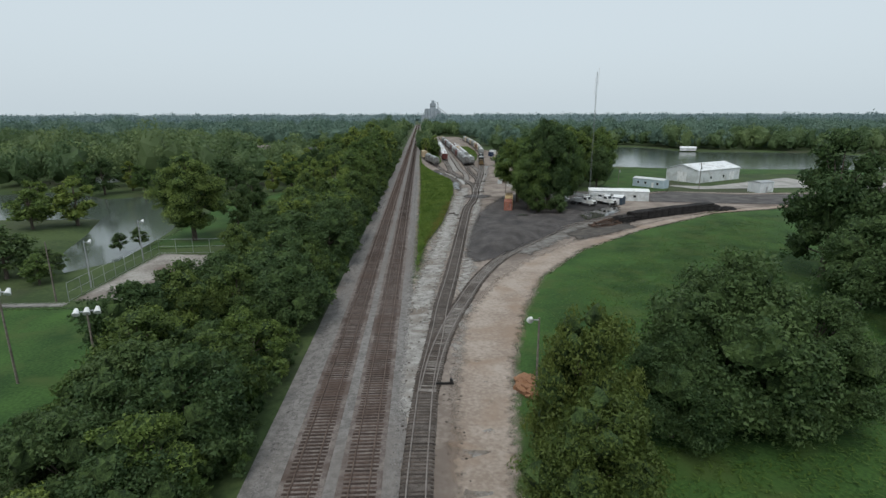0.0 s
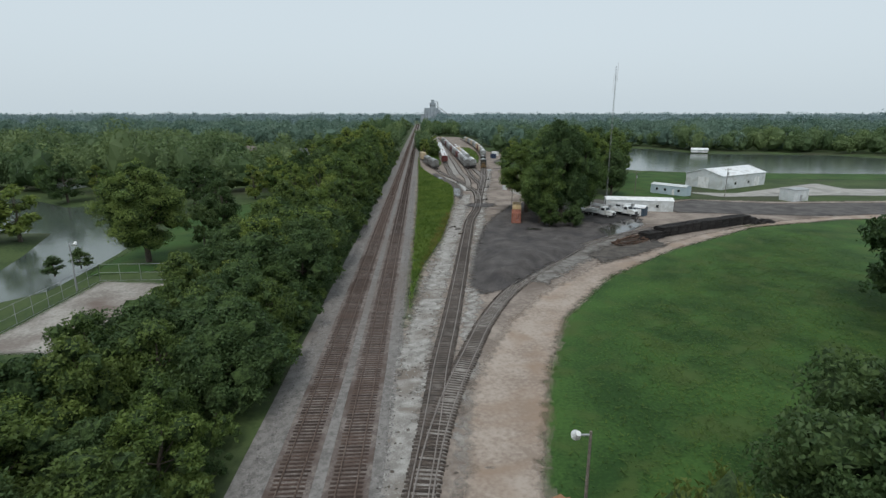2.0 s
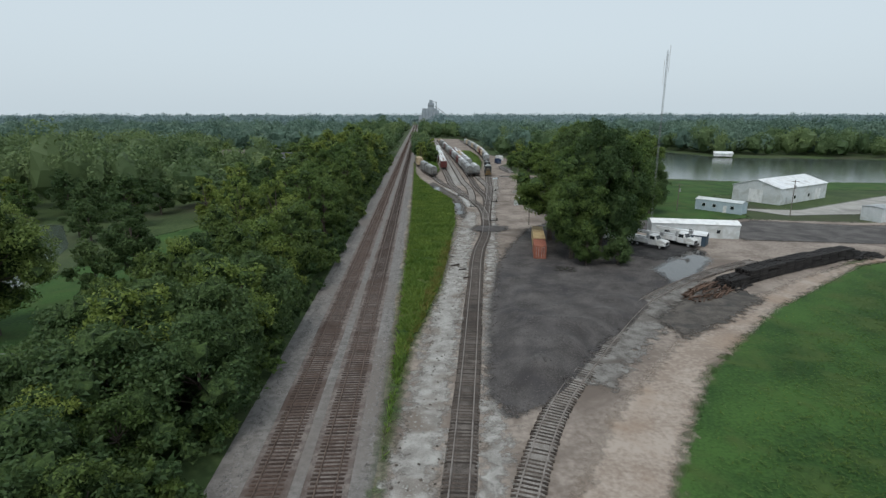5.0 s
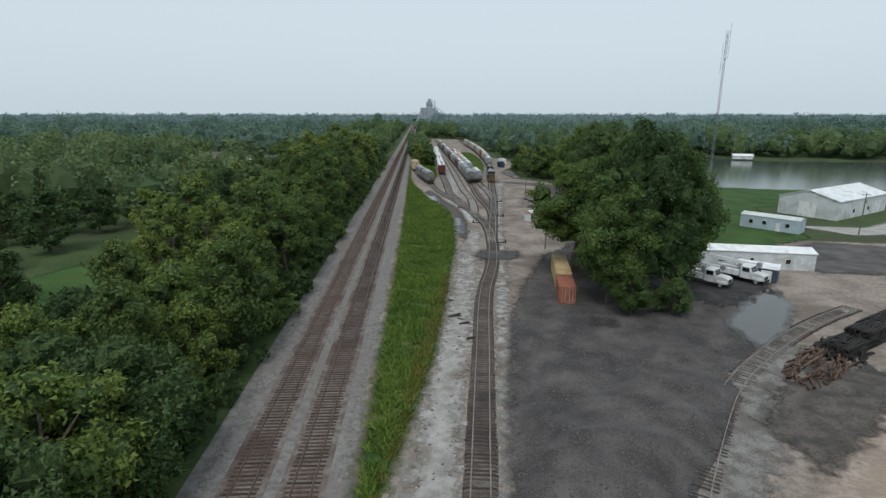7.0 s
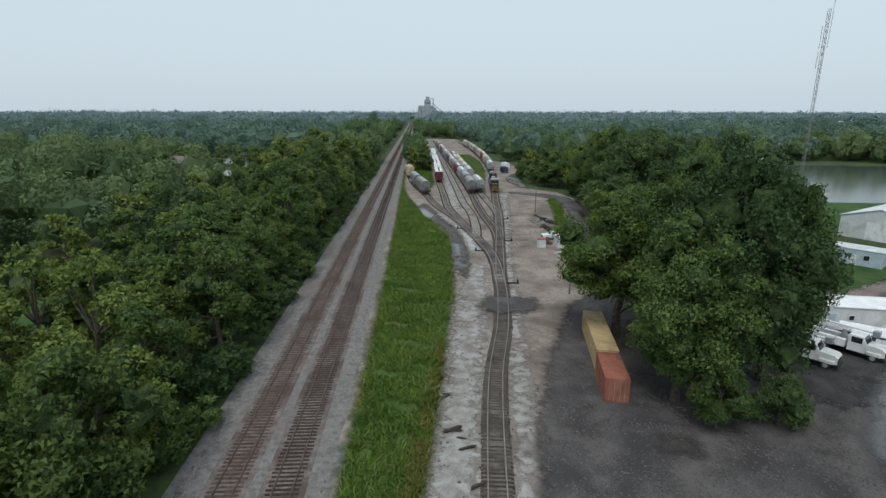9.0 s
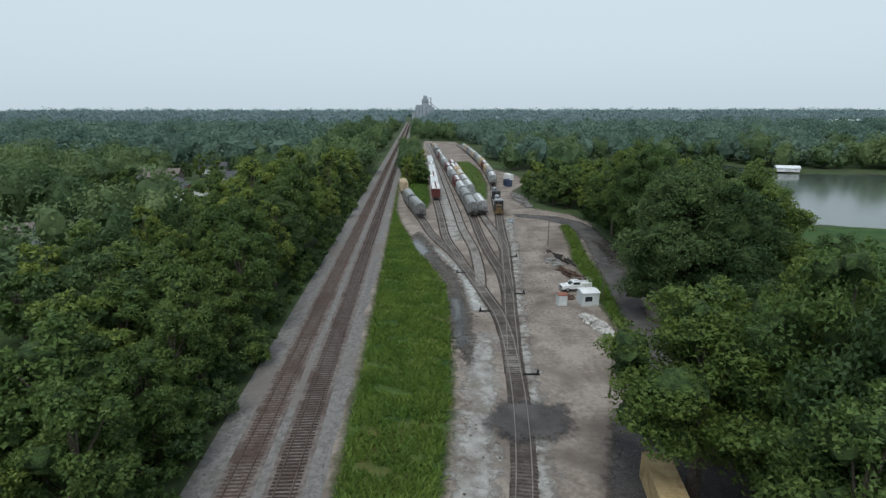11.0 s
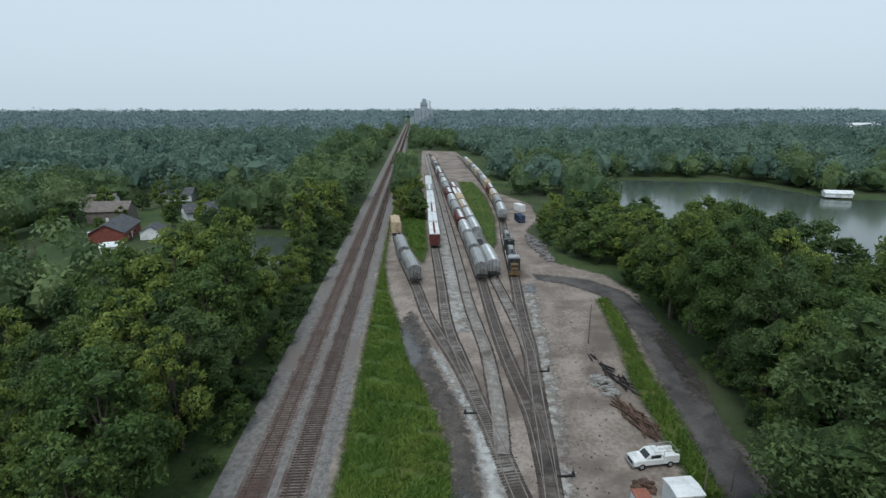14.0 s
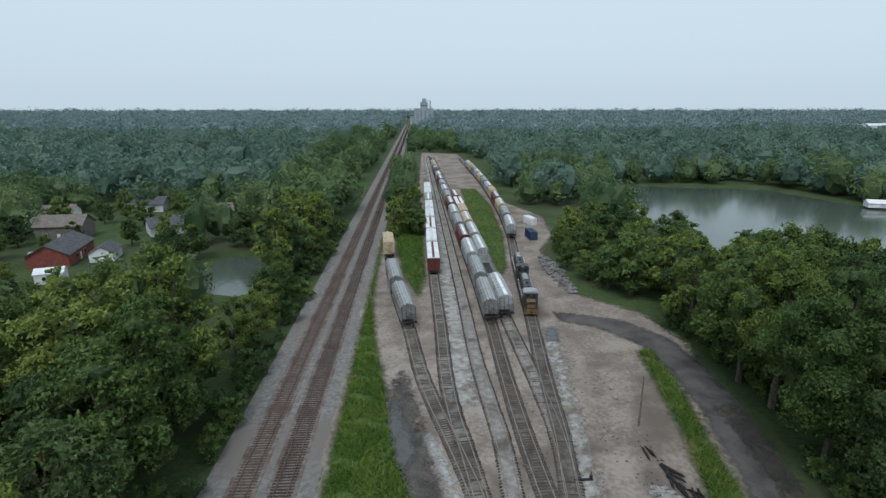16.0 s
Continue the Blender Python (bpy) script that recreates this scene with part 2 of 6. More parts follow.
M_TANCAR = material("tan_car_paint", (0.40, 0.31, 0.20), (0.53, 0.43, 0.30), 0.5, 0.6, 0.0, stain=(0.25, 0.18, 0.12), stain_scale=0.5)
M_MAROON = material("maroon_car_paint", (0.09, 0.022, 0.02), (0.15, 0.045, 0.04), 0.5, 0.6, 0.0, stain=(0.06, 0.03, 0.025), stain_scale=0.6)
M_ORANGE = material("orange_container_paint", (0.25, 0.092, 0.062), (0.34, 0.14, 0.095), 0.7, 0.6, 0.0, stain=(0.19, 0.075, 0.055), stain_scale=0.5)
M_YELLOW = material("ochre_container_paint", (0.40, 0.29, 0.15), (0.50, 0.385, 0.215), 0.7, 0.6, 0.0, stain=(0.34, 0.24, 0.125), stain_scale=0.5)
M_WHITE = material("white_paint", (0.66, 0.67, 0.68), (0.8, 0.8, 0.8), 0.7, 0.5, 0.0, stain=(0.55, 0.55, 0.54), stain_scale=0.4)
M_WHITEROOF = material("white_roof_metal", (0.6, 0.62, 0.64), (0.78, 0.79, 0.8), 0.3, 0.45, 0.0, stain=(0.5, 0.5, 0.5), stain_scale=0.3)
M_PALEBLUE = material("pale_blue_siding", (0.34, 0.42, 0.47), (0.43, 0.51, 0.56), 0.6, 0.6, 0.0)
M_SIDING = material("pale_grey_siding", (0.50, 0.53, 0.54), (0.62, 0.64, 0.65), 0.4, 0.6, 0.0, stain=(0.42, 0.43, 0.42), stain_scale=0.3)
M_BLACK = material("black_steel", (0.018, 0.018, 0.02), (0.045, 0.043, 0.042), 1.0, 0.6, 0.0)
M_GLASS = material("dark_glass", (0.012, 0.015, 0.018), (0.025, 0.03, 0.034), 1.0, 0.12, 0.0, spec=0.6)
M_RUBBER = material("tyre_rubber", (0.015, 0.015, 0.015), (0.03, 0.03, 0.03), 3.0, 0.9)
M_STEEL = material("galvanised_steel", (0.32, 0.33, 0.34), (0.45, 0.46, 0.47), 1.0, 0.5, 0.0, metal=0.5)
M_MAST = material("weathered_mast_steel", (0.16, 0.165, 0.17), (0.26, 0.265, 0.27), 1.0, 0.6, 0.0, metal=0.3)
# The blue tint of distant haze is mixed into the concrete grey.
M_CONC = material("haze_tinted_silo_concrete", (0.25, 0.285, 0.315), (0.33, 0.365, 0.395), 0.1, 0.9, 0.0, stain=(0.22, 0.25, 0.27), stain_scale=0.05)
M_POLE = material("pole_wood", (0.11, 0.095, 0.08), (0.20, 0.175, 0.15), 2.0, 0.9, 0.0)
M_BRICK = material("red_brick", (0.17, 0.05, 0.04), (0.25, 0.085, 0.065), 1.5, 0.9, 0.0)
M_SHINGLE = material("dark_shingles", (0.06, 0.062, 0.068), (0.11, 0.11, 0.118), 1.0, 0.95, 0.0)
M_SHINGLE2 = material("brown_shingles", (0.13, 0.11, 0.10), (0.20, 0.175, 0.16), 1.0, 0.95, 0.0)
M_BLUETARP = material("dark_blue_paint", (0.018, 0.03, 0.07), (0.03, 0.05, 0.1), 1.0, 0.5)
M_STONE = material("pale_rubble", (0.36, 0.34, 0.32), (0.52, 0.50, 0.47), 1.5, 0.9, 0.02, rand=0.25)
M_SOIL = material("orange_soil", (0.20, 0.10, 0.055), (0.30, 0.165, 0.095), 1.0, 0.95, 0.05)
M_RED = material("flag_red", (0.4, 0.04, 0.05), (0.5, 0.06, 0.07), 2.0, 0.8)
M_YELLOWNOSE = material("yellow_engine_paint", (0.13, 0.085, 0.04), (0.21, 0.14, 0.06), 1.0, 0.5, stain=(0.07, 0.05, 0.035), stain_scale=1.0)
M_ENGINE = material("dark_engine_paint", (0.025, 0.03, 0.032), (0.06, 0.065, 0.065), 0.8, 0.5, stain=(0.09, 0.07, 0.055), stain_scale=0.8)
# Pale blue-grey: the distance's haze is put into the ridge colour.
M_HAZE = material("haze_painted_ridge", (0.48, 0.56, 0.6), (0.54, 0.62, 0.66), 0.01, 1.0, fine=4)

# ---- builders ----
G = -0.35          # level of the ground; the main rails' heads lie at 0


def mesh_of(name, verts, faces, mats, smooth=False):
    me = bpy.data.meshes.new(name)
    me.from_pydata([tuple(map(float, v)) for v in verts], [], [tuple(map(int, f)) for f in faces])
    for m in (mats if isinstance(mats, (list, tuple)) else [mats]):
        me.materials.append(m)
    if smooth:
        me.polygons.foreach_set("use_smooth", [True] * len(me.polygons))
    me.update()
    return me


def quads_of(name, V, mat, tone=None):
    """A mesh of loose polygons from an array of shape (n, corners, 3)."""
    n, k = V.shape[:2]
    me = bpy.data.meshes.new(name)
    me.vertices.add(k * n)
    me.vertices.foreach_set("co", np.ascontiguousarray(V, dtype=np.float32).ravel())
    me.loops.add(k * n)
    me.loops.foreach_set("vertex_index", np.arange(k * n, dtype=np.int32))
    me.polygons.add(n)
    me.polygons.foreach_set("loop_start", np.arange(0, k * n, k, dtype=np.int32))
    me.materials.append(mat)
    me.update(calc_edges=True)
    if tone is not None:
        me.attributes.new("tone", "FLOAT", "POINT").data.foreach_set("value", np.repeat(tone, k).astype(np.float32))
    return me


def part(name, bm, mat, parent, label=""):
    me = bpy.data.meshes.new(name)
    if isinstance(bm, bmesh.types.BMesh):
        bm.to_mesh(me)
        bm.free()
    else:
        me.from_pydata([tuple(map(float, v)) for v in bm[0]], [], bm[1])
    me.materials.append(mat)
    me.update()
    ob = new(name, me)
    ob.parent = parent
    return tagged(ob, label)


def thing(name, label, category, m=None, group="", kind=""):
    ob = new(name)
    ob.empty_display_size = 0.2
    if m is not None:
        ob.matrix_basis = m
    return tagged(ob, label, category, group, kind)


def box(bm, x0, y0, z0, x1, y1, z1, bevel=0.0):
    r = bmesh.ops.create_cube(bm, size=1.0, matrix=Matrix.LocRotScale(((x0 + x1) / 2, (y0 + y1) / 2, (z0 + z1) / 2), None, (x1 - x0, y1 - y0, z1 - z0)))
    if bevel:
        edges = list({e for v in r["verts"] for e in v.link_edges})
        bmesh.ops.bevel(bm, geom=edges, offset=bevel, segments=2, affect="EDGES", profile=0.5)
    return bm


def a_box(*a, bevel=0.0):
    return box(bmesh.new(), *a, bevel=bevel)


def rod(bm, a, b, r0, r1=None, seg=8):
    a, b = Vector(a), Vector(b)
    q = (b - a).to_track_quat("Z", "Y").to_matrix().to_4x4()
    bmesh.ops.create_cone(bm, cap_ends=True, segments=seg, radius1=r0, radius2=r0 if r1 is None else r1, depth=(b - a).length, matrix=Matrix.Translation((a + b) / 2) @ q)
    return bm


def a_rod(a, b, r0, r1=None, seg=8):
    return rod(bmesh.new(), a, b, r0, r1, seg)


def prism(bm, section, x0, x1, axis="y"):
    """A closed outline, swept along x or y. The outline gives (across, up)."""
    n = len(section)
    put = (lambda u, w, s: (u, s, w)) if axis == "y" else (lambda u, w, s: (s, u, w))
    a = [bm.verts.new(put(u, w, x0)) for u, w in section]
    b = [bm.verts.new(put(u, w, x1)) for u, w in section]
    for i in range(n):
        bm.faces.new((a[i], a[(i + 1) % n], b[(i + 1) % n], b[i]))
    bm.faces.new(a[::-1])
    bm.faces.new(b)
    bmesh.ops.recalc_face_normals(bm, faces=bm.faces[:])
    return bm


# ---- plan: areas and lines, in metres ----
POND_R = [(112, 345), (150, 328), (215, 318), (300, 330), (320, 400), (300, 440), (250, 452), (212, 458), (206, 489), (199, 516), (142, 529), (118, 520), (106, 450), (106, 400)]
POND_L = [(-103, 242), (-86, 252), (-68, 226), (-60, 205), (-56, 185), (-54, 160), (-60, 152), (-68, 160), (-76, 185), (-84, 205), (-120, 205), (-160, 215), (-160, 250), (-130, 262)]
POND_S = [(-21, 366), (-19.5, 384), (-25, 398), (-37, 401), (-40, 386), (-32, 369)]
YARD = [(4, 20), (11, 60), (12.8, 88), (16.8, 110), (21.5, 128.4), (28, 145), (41, 164), (60, 181.5), (92, 204), (122, 213), (190, 224), (190, 240), (125, 240), (96, 246), (74, 236), (62, 236),
        (56, 262), (57, 285), (60, 300), (62, 315), (66, 336), (64, 350), (54, 362), (54, 400), (63, 420), (66, 450), (57, 480), (57, 600), (54, 720), (22, 740), (19, 560), (14, 430), (4, 420)]
ROADWAY = [(5.5, 30), (8.0, 60), (9.6, 90), (10.6, 104), (13.4, 124), (19.5, 140), (27, 152.5), (40, 167.5), (56, 180.5), (76, 194.5), (105, 209), (135, 217), (160, 219), (160, 212), (122, 210), (92, 201.5), (60, 179), (41, 161.5),
           (28.5, 143.5), (22.2, 127), (17.6, 109), (13.8, 86), (12.5, 60), (11, 30)]
STONEYARD = [(16.2, 158), (17.7, 153.5), (22.5, 155.5), (32, 168.5), (44, 181), (52, 190), (60, 199), (68, 212), (62, 224), (54, 232), (46, 246), (36, 236), (28, 217), (24.5, 206), (20, 184)]
STRIP = [(5.9, 140), (6.1, 170), (6.3, 194), (6.6, 226), (6.8, 252), (6.7, 316), (6.5, 362), (6.2, 420), (6.9, 420), (7.6, 362), (9.8, 340), (12.6, 323), (15.0, 306), (17.4, 297), (20.2, 282), (20.2, 270), (19.6, 258), (18.6, 241), (17.0, 229), (15.3, 213), (12.6, 190), (9.9, 176.6), (8.4, 169.6), (7.5, 160), (6.6, 148)]
DRY = [(7.6, 163), (8.8, 171), (11.0, 182), (13.4, 196), (15.6, 214), (16.6, 226), (14.6, 222), (12.2, 205), (10.2, 190), (8.6, 178), (7.4, 170)]
ISLAND = [(12, 398), (14, 378), (18, 362), (19.6, 378), (19.6, 440), (8, 440)]
VERGE = [(45.2, 260), (46.4, 270), (48, 285), (49.4, 299), (52, 309), (54.2, 322), (55.8, 333), (58.8, 334.5), (57.6, 322), (56, 313), (54, 302), (52, 286), (49.6, 272), (47.4, 261)]
BETWEEN = [(38.5, 375), (41.5, 385), (46, 420), (49, 470), (48, 520), (40, 520), (38, 440)]
LANE = [(42, 240), (60, 232), (78, 226), (82, 240), (66, 247), (56, 252), (52.5, 264), (56, 280), (60, 298), (63.2, 312), (64.6, 326), (64, 338), (58, 347), (46, 352), (46, 347), (52, 344), (57.5, 336), (58.4, 326), (57.4, 315), (54.5, 300), (51.5, 284), (47.6, 268), (45, 255)]
PAVED = [(82, 222), (120, 215), (200, 222), (200, 236), (120, 236), (98, 244), (84, 236)]
APRON = [(104, 262), (121, 258), (170, 284), (170, 268), (210, 262), (210, 246), (150, 252), (112, 250)]
LAWN_R = [(12.4, 40), (13.0, 88), (17.2, 110), (22.2, 128), (28.4, 143.5), (41, 161.5), (60, 179.5), (92, 201.5), (122, 210), (210, 215), (210, 40)]
LAWN_B = [(66, 240), (84, 240), (100, 248), (104, 262), (112, 288), (160, 300), (230, 290), (230, 316), (150, 325), (108, 330), (96, 300), (82, 268), (72, 252)]
LAWN_L = [(-110, 60), (-28, 60), (-28, 131), (-120, 131)]
LAWN_L2 = [(-52, 166), (-34, 170), (-32, 250), (-44, 250), (-56, 225), (-54, 190)]
COURT = [(-47, 134.6), (-30, 134), (-30, 160), (-46.5, 162.5)]
SIDEWALK = [(-120, 131.6), (-47, 131.6), (-47, 133.2), (-120, 133.6)]

# centre lines of the tracks
MAIN_A = [(-2.25, 10), (-2.25, 1500)]
MAIN_B = [(2.25, 10), (2.25, 1500)]
LEAD = [(6.0, 20), (6.2, 60), (6.6, 88), (7.1, 98), (7.8, 108), (8.5, 113.5), (9.4, 121), (10.1, 128), (12.2, 143), (14.8, 163), (18.2, 190), (21.6, 215), (24.4, 228), (26.4, 241), (27.3, 249), (29.3, 263), (31.2, 277), (32.0, 289), (31.6, 301), (31.4, 312), (31.6, 330), (32.0, 346), (31.6, 420), (30.0, 560), (28.0, 700)]
CURVE = [(7.6, 104), (8.8, 112.5), (9.9, 118), (11.3, 123.6), (13.8, 132.0), (17.4, 143.0), (22.7, 154.8), (29.2, 164.6), (36.6, 175.0), (43.9, 184), (53.9, 192.5), (64, 199.5), (74, 205)]
LEFT_ARM = [(27.0, 247), (27.9, 258), (27.9, 268), (27.2, 274.6), (26.3, 282), (24.9, 292.8), (23.5, 301.5), (21.8, 309.5), (20.1, 316.8), (18.3, 325.7), (16.1, 343), (12.0, 370), (9.6, 395), (7.2, 425)]
BOXCAR_TRACK = [(24.6, 296), (23.4, 308), (22.6, 314.5), (22.0, 325), (22.0, 343), (21.7, 377), (22.3, 450), (23.0, 560)]
SILVER_TRACK = [(33.4, 291), (35.0, 302), (35.8, 311), (35.9, 320), (35.7, 332), (35.4, 349), (35.0, 420), (33.0, 560), (31.0, 690)]
ENGINE_TRACK = [(30.6, 272), (32.2, 282), (33.4, 291), (34.7, 301), (36.0, 309), (37.0, 319), (38.2, 330), (40.4, 348), (44.4, 386), (48.4, 419), (52, 480), (53.5, 560), (52, 680)]
EMPTY_TRACK = [(26.4, 281), (27.3, 288.5), (28.0, 301), (28.2, 310), (27.8, 320), (27.4, 332), (27.5, 349), (27.6, 420), (27.2, 560), (26.5, 690)]


def line_at(pts, step):
    """Evenly spaced points (x, y, heading) on a smooth line through pts."""
    P = np.array([(2 * pts[0][0] - pts[1][0], 2 * pts[0][1] - pts[1][1]), *pts, (2 * pts[-1][0] - pts[-2][0], 2 * pts[-1][1] - pts[-2][1])], float)
    out = []
    for i in range(1, len(P) - 2):
        p0, p1, p2, p3 = P[i - 1:i + 3]
        n = max(2, int(np.hypot(*(p2 - p1)) / 0.25))
        s = np.linspace(0, 1, n, endpoint=False)[:, None]
        d0, d1, d2 = (max(1e-6, np.hypot(*v)) for v in (p1 - p0, p2 - p1, p3 - p2))
        m1 = ((p1 - p0) / d0 + (p2 - p1) / d1) / 2 * d1
        m2 = ((p2 - p1) / d1 + (p3 - p2) / d2) / 2 * d1
        out.append((2 * s**3 - 3 * s**2 + 1) * p1 + (s**3 - 2 * s**2 + s) * m1 + (-2 * s**3 + 3 * s**2) * p2 + (s**3 - s**2) * m2)
    Q = np.vstack(out + [P[-2:-1]])
    L = np.concatenate([[0], np.cumsum(np.hypot(*np.diff(Q, axis=0).T))])
    at = np.arange(0, L[-1], step)
    x, y = np.interp(at, L, Q[:, 0]), np.interp(at, L, Q[:, 1])
    a = np.unwrap(np.arctan2(np.gradient(y), np.gradient(x)))
    return np.stack([x, y, a], 1)


def inset(poly, x, y):
    """Distance inside an outline (outside: minus), for arrays of x and y."""
    P = np.array(poly, float)
    x, y = np.asarray(x, float), np.asarray(y, float)
    dist, inside = np.full(x.shape, 1e9), np.zeros(x.shape, bool)
    for (ax, ay), (bx, by) in zip(P, np.roll(P, -1, 0)):
        dx, dy = bx - ax, by - ay
        s = np.clip(((x - ax) * dx + (y - ay) * dy) / (dx * dx + dy * dy), 0, 1)
        dist = np.minimum(dist, np.hypot(x - ax - s * dx, y - ay - s * dy))
        if ay != by:
            inside ^= ((ay > y) != (by > y)) & (x < (bx - ax) * (y - ay) / (by - ay) + ax)
    return np.where(inside, dist, -dist)


def waves(x, y, size, seed=0):
    """Smooth unevenness in -1..1."""
    r = np.random.RandomState(seed)
    out = 0 * x
    for k in range(6):
        a, p, w = r.rand() * 6.28, r.rand() * 6.28, (1 + k * 0.55) / size * 6.28
        out = out + np.sin((x * np.cos(a) + y * np.sin(a)) * w + p) / (1 + 0.4 * k)
    return out / 2.6


def sheet(name, poly, mat, z, label, category, step=1.0, lift=None, ragged=3.0):
    """A ground surface: a fine grid cut to an outline, which stores each point's distance from the edge."""
    P = np.array(poly)
    x0, y0 = P.min(0) - ragged
    x1, y1 = P.max(0) + ragged
    xs, ys = np.arange(x0, x1 + step, step), np.arange(y0, y1 + step, step)
    X, Y = np.meshgrid(xs, ys)
    d = inset(poly, X, Y)
    keep = d > -ragged
    cell = keep[:-1, :-1] & keep[1:, :-1] & keep[:-1, 1:] & keep[1:, 1:]
    used = np.zeros_like(keep)
    for a, b in ((0, 0), (0, 1), (1, 0), (1, 1)):
        used[a:a + cell.shape[0], b:b + cell.shape[1]] |= cell
    idx = np.full(keep.shape, -1)
    idx[used] = np.arange(used.sum())
    Z = np.full(X.shape, z)
    if lift:
        Z = Z + lift(X, Y, d)
    i, j = np.nonzero(cell)
    faces = np.stack([idx[i, j], idx[i, j + 1], idx[i + 1, j + 1], idx[i + 1, j]], 1)
    me = mesh_of(name, np.stack([X[used], Y[used], Z[used]], 1), faces, mat, True)
    at = me.attributes.new("edge", "FLOAT", "POINT")
    at.data.foreach_set("value", d[used].astype(np.float32))
    return tagged(new(name, me), label, category, kind="structure")

# ---- ground and water ----
def ground_sheet():
    xs = np.concatenate([[-4500, -3000, -1500, -700], np.arange(-300, 360, 4.0), [700, 1500, 3000, 4500]])
    ys = np.concatenate([[-3000, -1000, -300], np.arange(0, 640, 4.0), [800, 1200, 2000, 3500, 4500]])
    X, Y = np.meshgrid(xs, ys)
    d = np.maximum.reduce([inset(p, X, Y) for p in (POND_R, POND_L, POND_S)])
    Z = G - 0.04 - 1.6 * np.clip((d + 3) / 7, 0, 1)
    n, m = len(xs), len(ys)
    k = np.arange(n * m).reshape(m, n)
    F = np.stack([k[:-1, :-1], k[:-1, 1:], k[1:, 1:], k[1:, :-1]], -1).reshape(-1, 4)
    me = mesh_of("ground", np.stack([X.ravel(), Y.ravel(), Z.ravel()], 1), F, M_GROUND, True)
    return tagged(new("ground", me), "rough green grass ground reaching the horizon", "ground", kind="structure")


ground_sheet()


def pond(poly, label):
    bm = bmesh.new()
    c = np.mean(poly, 0)
    f = bm.faces.new([bm.verts.new((c[0] + (x - c[0]) * 1.06, c[1] + (y - c[1]) * 1.06, G - 0.75)) for x, y in poly])
    bmesh.ops.triangulate(bm, faces=[f])
    bmesh.ops.recalc_face_normals(bm, faces=bm.faces[:])
    me = bpy.data.meshes.new("water")
    bm.to_mesh(me)
    bm.free()
    me.materials.append(M_WATER)
    return tagged(new("water", me), label, "pond", kind="structure")


pond(POND_R, "calm grey-green lake reflecting the pale sky")
pond(POND_L, "still park pond reflecting sky and trees")
pond(POND_S, "small dark pond among trees")

flat = lambda x, y, d: 0 * x
sheet("lawn", LAWN_R, M_LAWN, G, "mown green field beside the haul road", "lawn", 2.0)
sheet("lawn", LAWN_B, M_LAWN, G, "mown grass round the metal shed", "lawn", 2.0)
sheet("lawn", LAWN_L, M_LAWN, G, "mown green park lawn", "lawn", 2.0)
sheet("lawn", LAWN_L2, M_LAWN, G, "grass clearing beside the pond", "lawn", 2.0)
sheet("yard", YARD, M_DIRT, G + 0.02, "pale dusty rail yard ground of dirt and stone", "ground", 1.5, lambda x, y, d: 0.03 * waves(x, y, 14, 3))
sheet("haul_road", ROADWAY, M_ROAD, G + 0.09, "tan dirt haul road", "road", 1.0, lambda x, y, d: 0.02 * waves(x, y, 9, 4))


def mounds(x, y, d):
    h = 0.0
    for cx, cy, r, a in ((23, 161, 4, 0.9), (27, 166, 4, 0.8), (21, 168, 4, 0.6), (30, 172, 4.5, 0.8), (25, 173, 4, 0.7), (35, 177, 4, 0.6), (29, 179, 4, 0.5), (22, 178, 3.5, 0.45), (34, 183, 3.5, 0.5), (39, 183, 3.5, 0.45), (27, 187, 3, 0.35), (33, 190, 3, 0.35), (42, 190, 3, 0.3)):
        h = h + a * np.exp(-(((x - cx) / r) ** 2 + ((y - cy) / r) ** 2) * 1.6)
    return 2.3 * h * np.clip(d / 3, 0, 1) + 0.02 * waves(x, y, 5, 8)


sheet("gravel_yard", STONEYARD, M_DARK, G + 0.12, "dark grey crushed stone spread in low mounds", "gravel", 0.7, mounds)
sheet("gravel_patch", [(49, 213), (55, 206.5), (62, 206), (67, 213), (71, 219), (64, 225), (54, 226), (48, 221)], M_BLACKGRAVEL, G + 0.16, "black cinder gravel under the parked trucks", "gravel", 0.6)
sheet("lane", LANE, M_LANE, G + 0.10, "worn dark grey lane along the trees", "road", 1.0)
sheet("pavement", PAVED, M_LANE, G + 0.11, "worn grey paved road by the sheds", "road", 1.5)
sheet("apron", APRON, M_PAVE, G + 0.11, "pale concrete apron beside the metal shed", "pavement", 1.5)
sheet("court", COURT, M_COURT, G + 0.05, "cracked pale concrete sports court", "court", 1.0, ragged=1.0)
sheet("sidewalk", SIDEWALK, M_PAVE, G + 0.04, "pale concrete footpath along the park lawn", "path", 1.0, ragged=1.0)
bumpy = lambda x, y, d: np.clip(d, 0, 2.5) * 0.09 + 0.10 * waves(x, y, 4, 5)
sheet("grass_strip", STRIP, M_WEEDS, G + 0.10, "tall weedy grass strip between the tracks", "grass", 0.7, bumpy)
sheet("grass_strip", ISLAND, M_WEEDS, G + 0.10, "weedy grass patch between parked rail cars", "grass", 0.8, bumpy)
sheet("grass_strip", VERGE, M_WEEDS, G + 0.13, "weedy green verge beside the lane", "grass", 0.7, bumpy)
sheet("grass_strip", BETWEEN, M_WEEDS, G + 0.10, "thin weedy grass between yard tracks", "grass", 0.8, bumpy)


def ribbon(line, w0, w1):
    """The outline of a strip that runs beside a centre line, from w0 to w1 metres to its right."""
    q = line_at(line, 4.0)
    right = np.stack([np.sin(q[:, 2]), -np.cos(q[:, 2])], 1)
    return [tuple(v) for v in q[:, :2] + right * w1] + [tuple(v) for v in (q[:, :2] + right * w0)[::-1]]


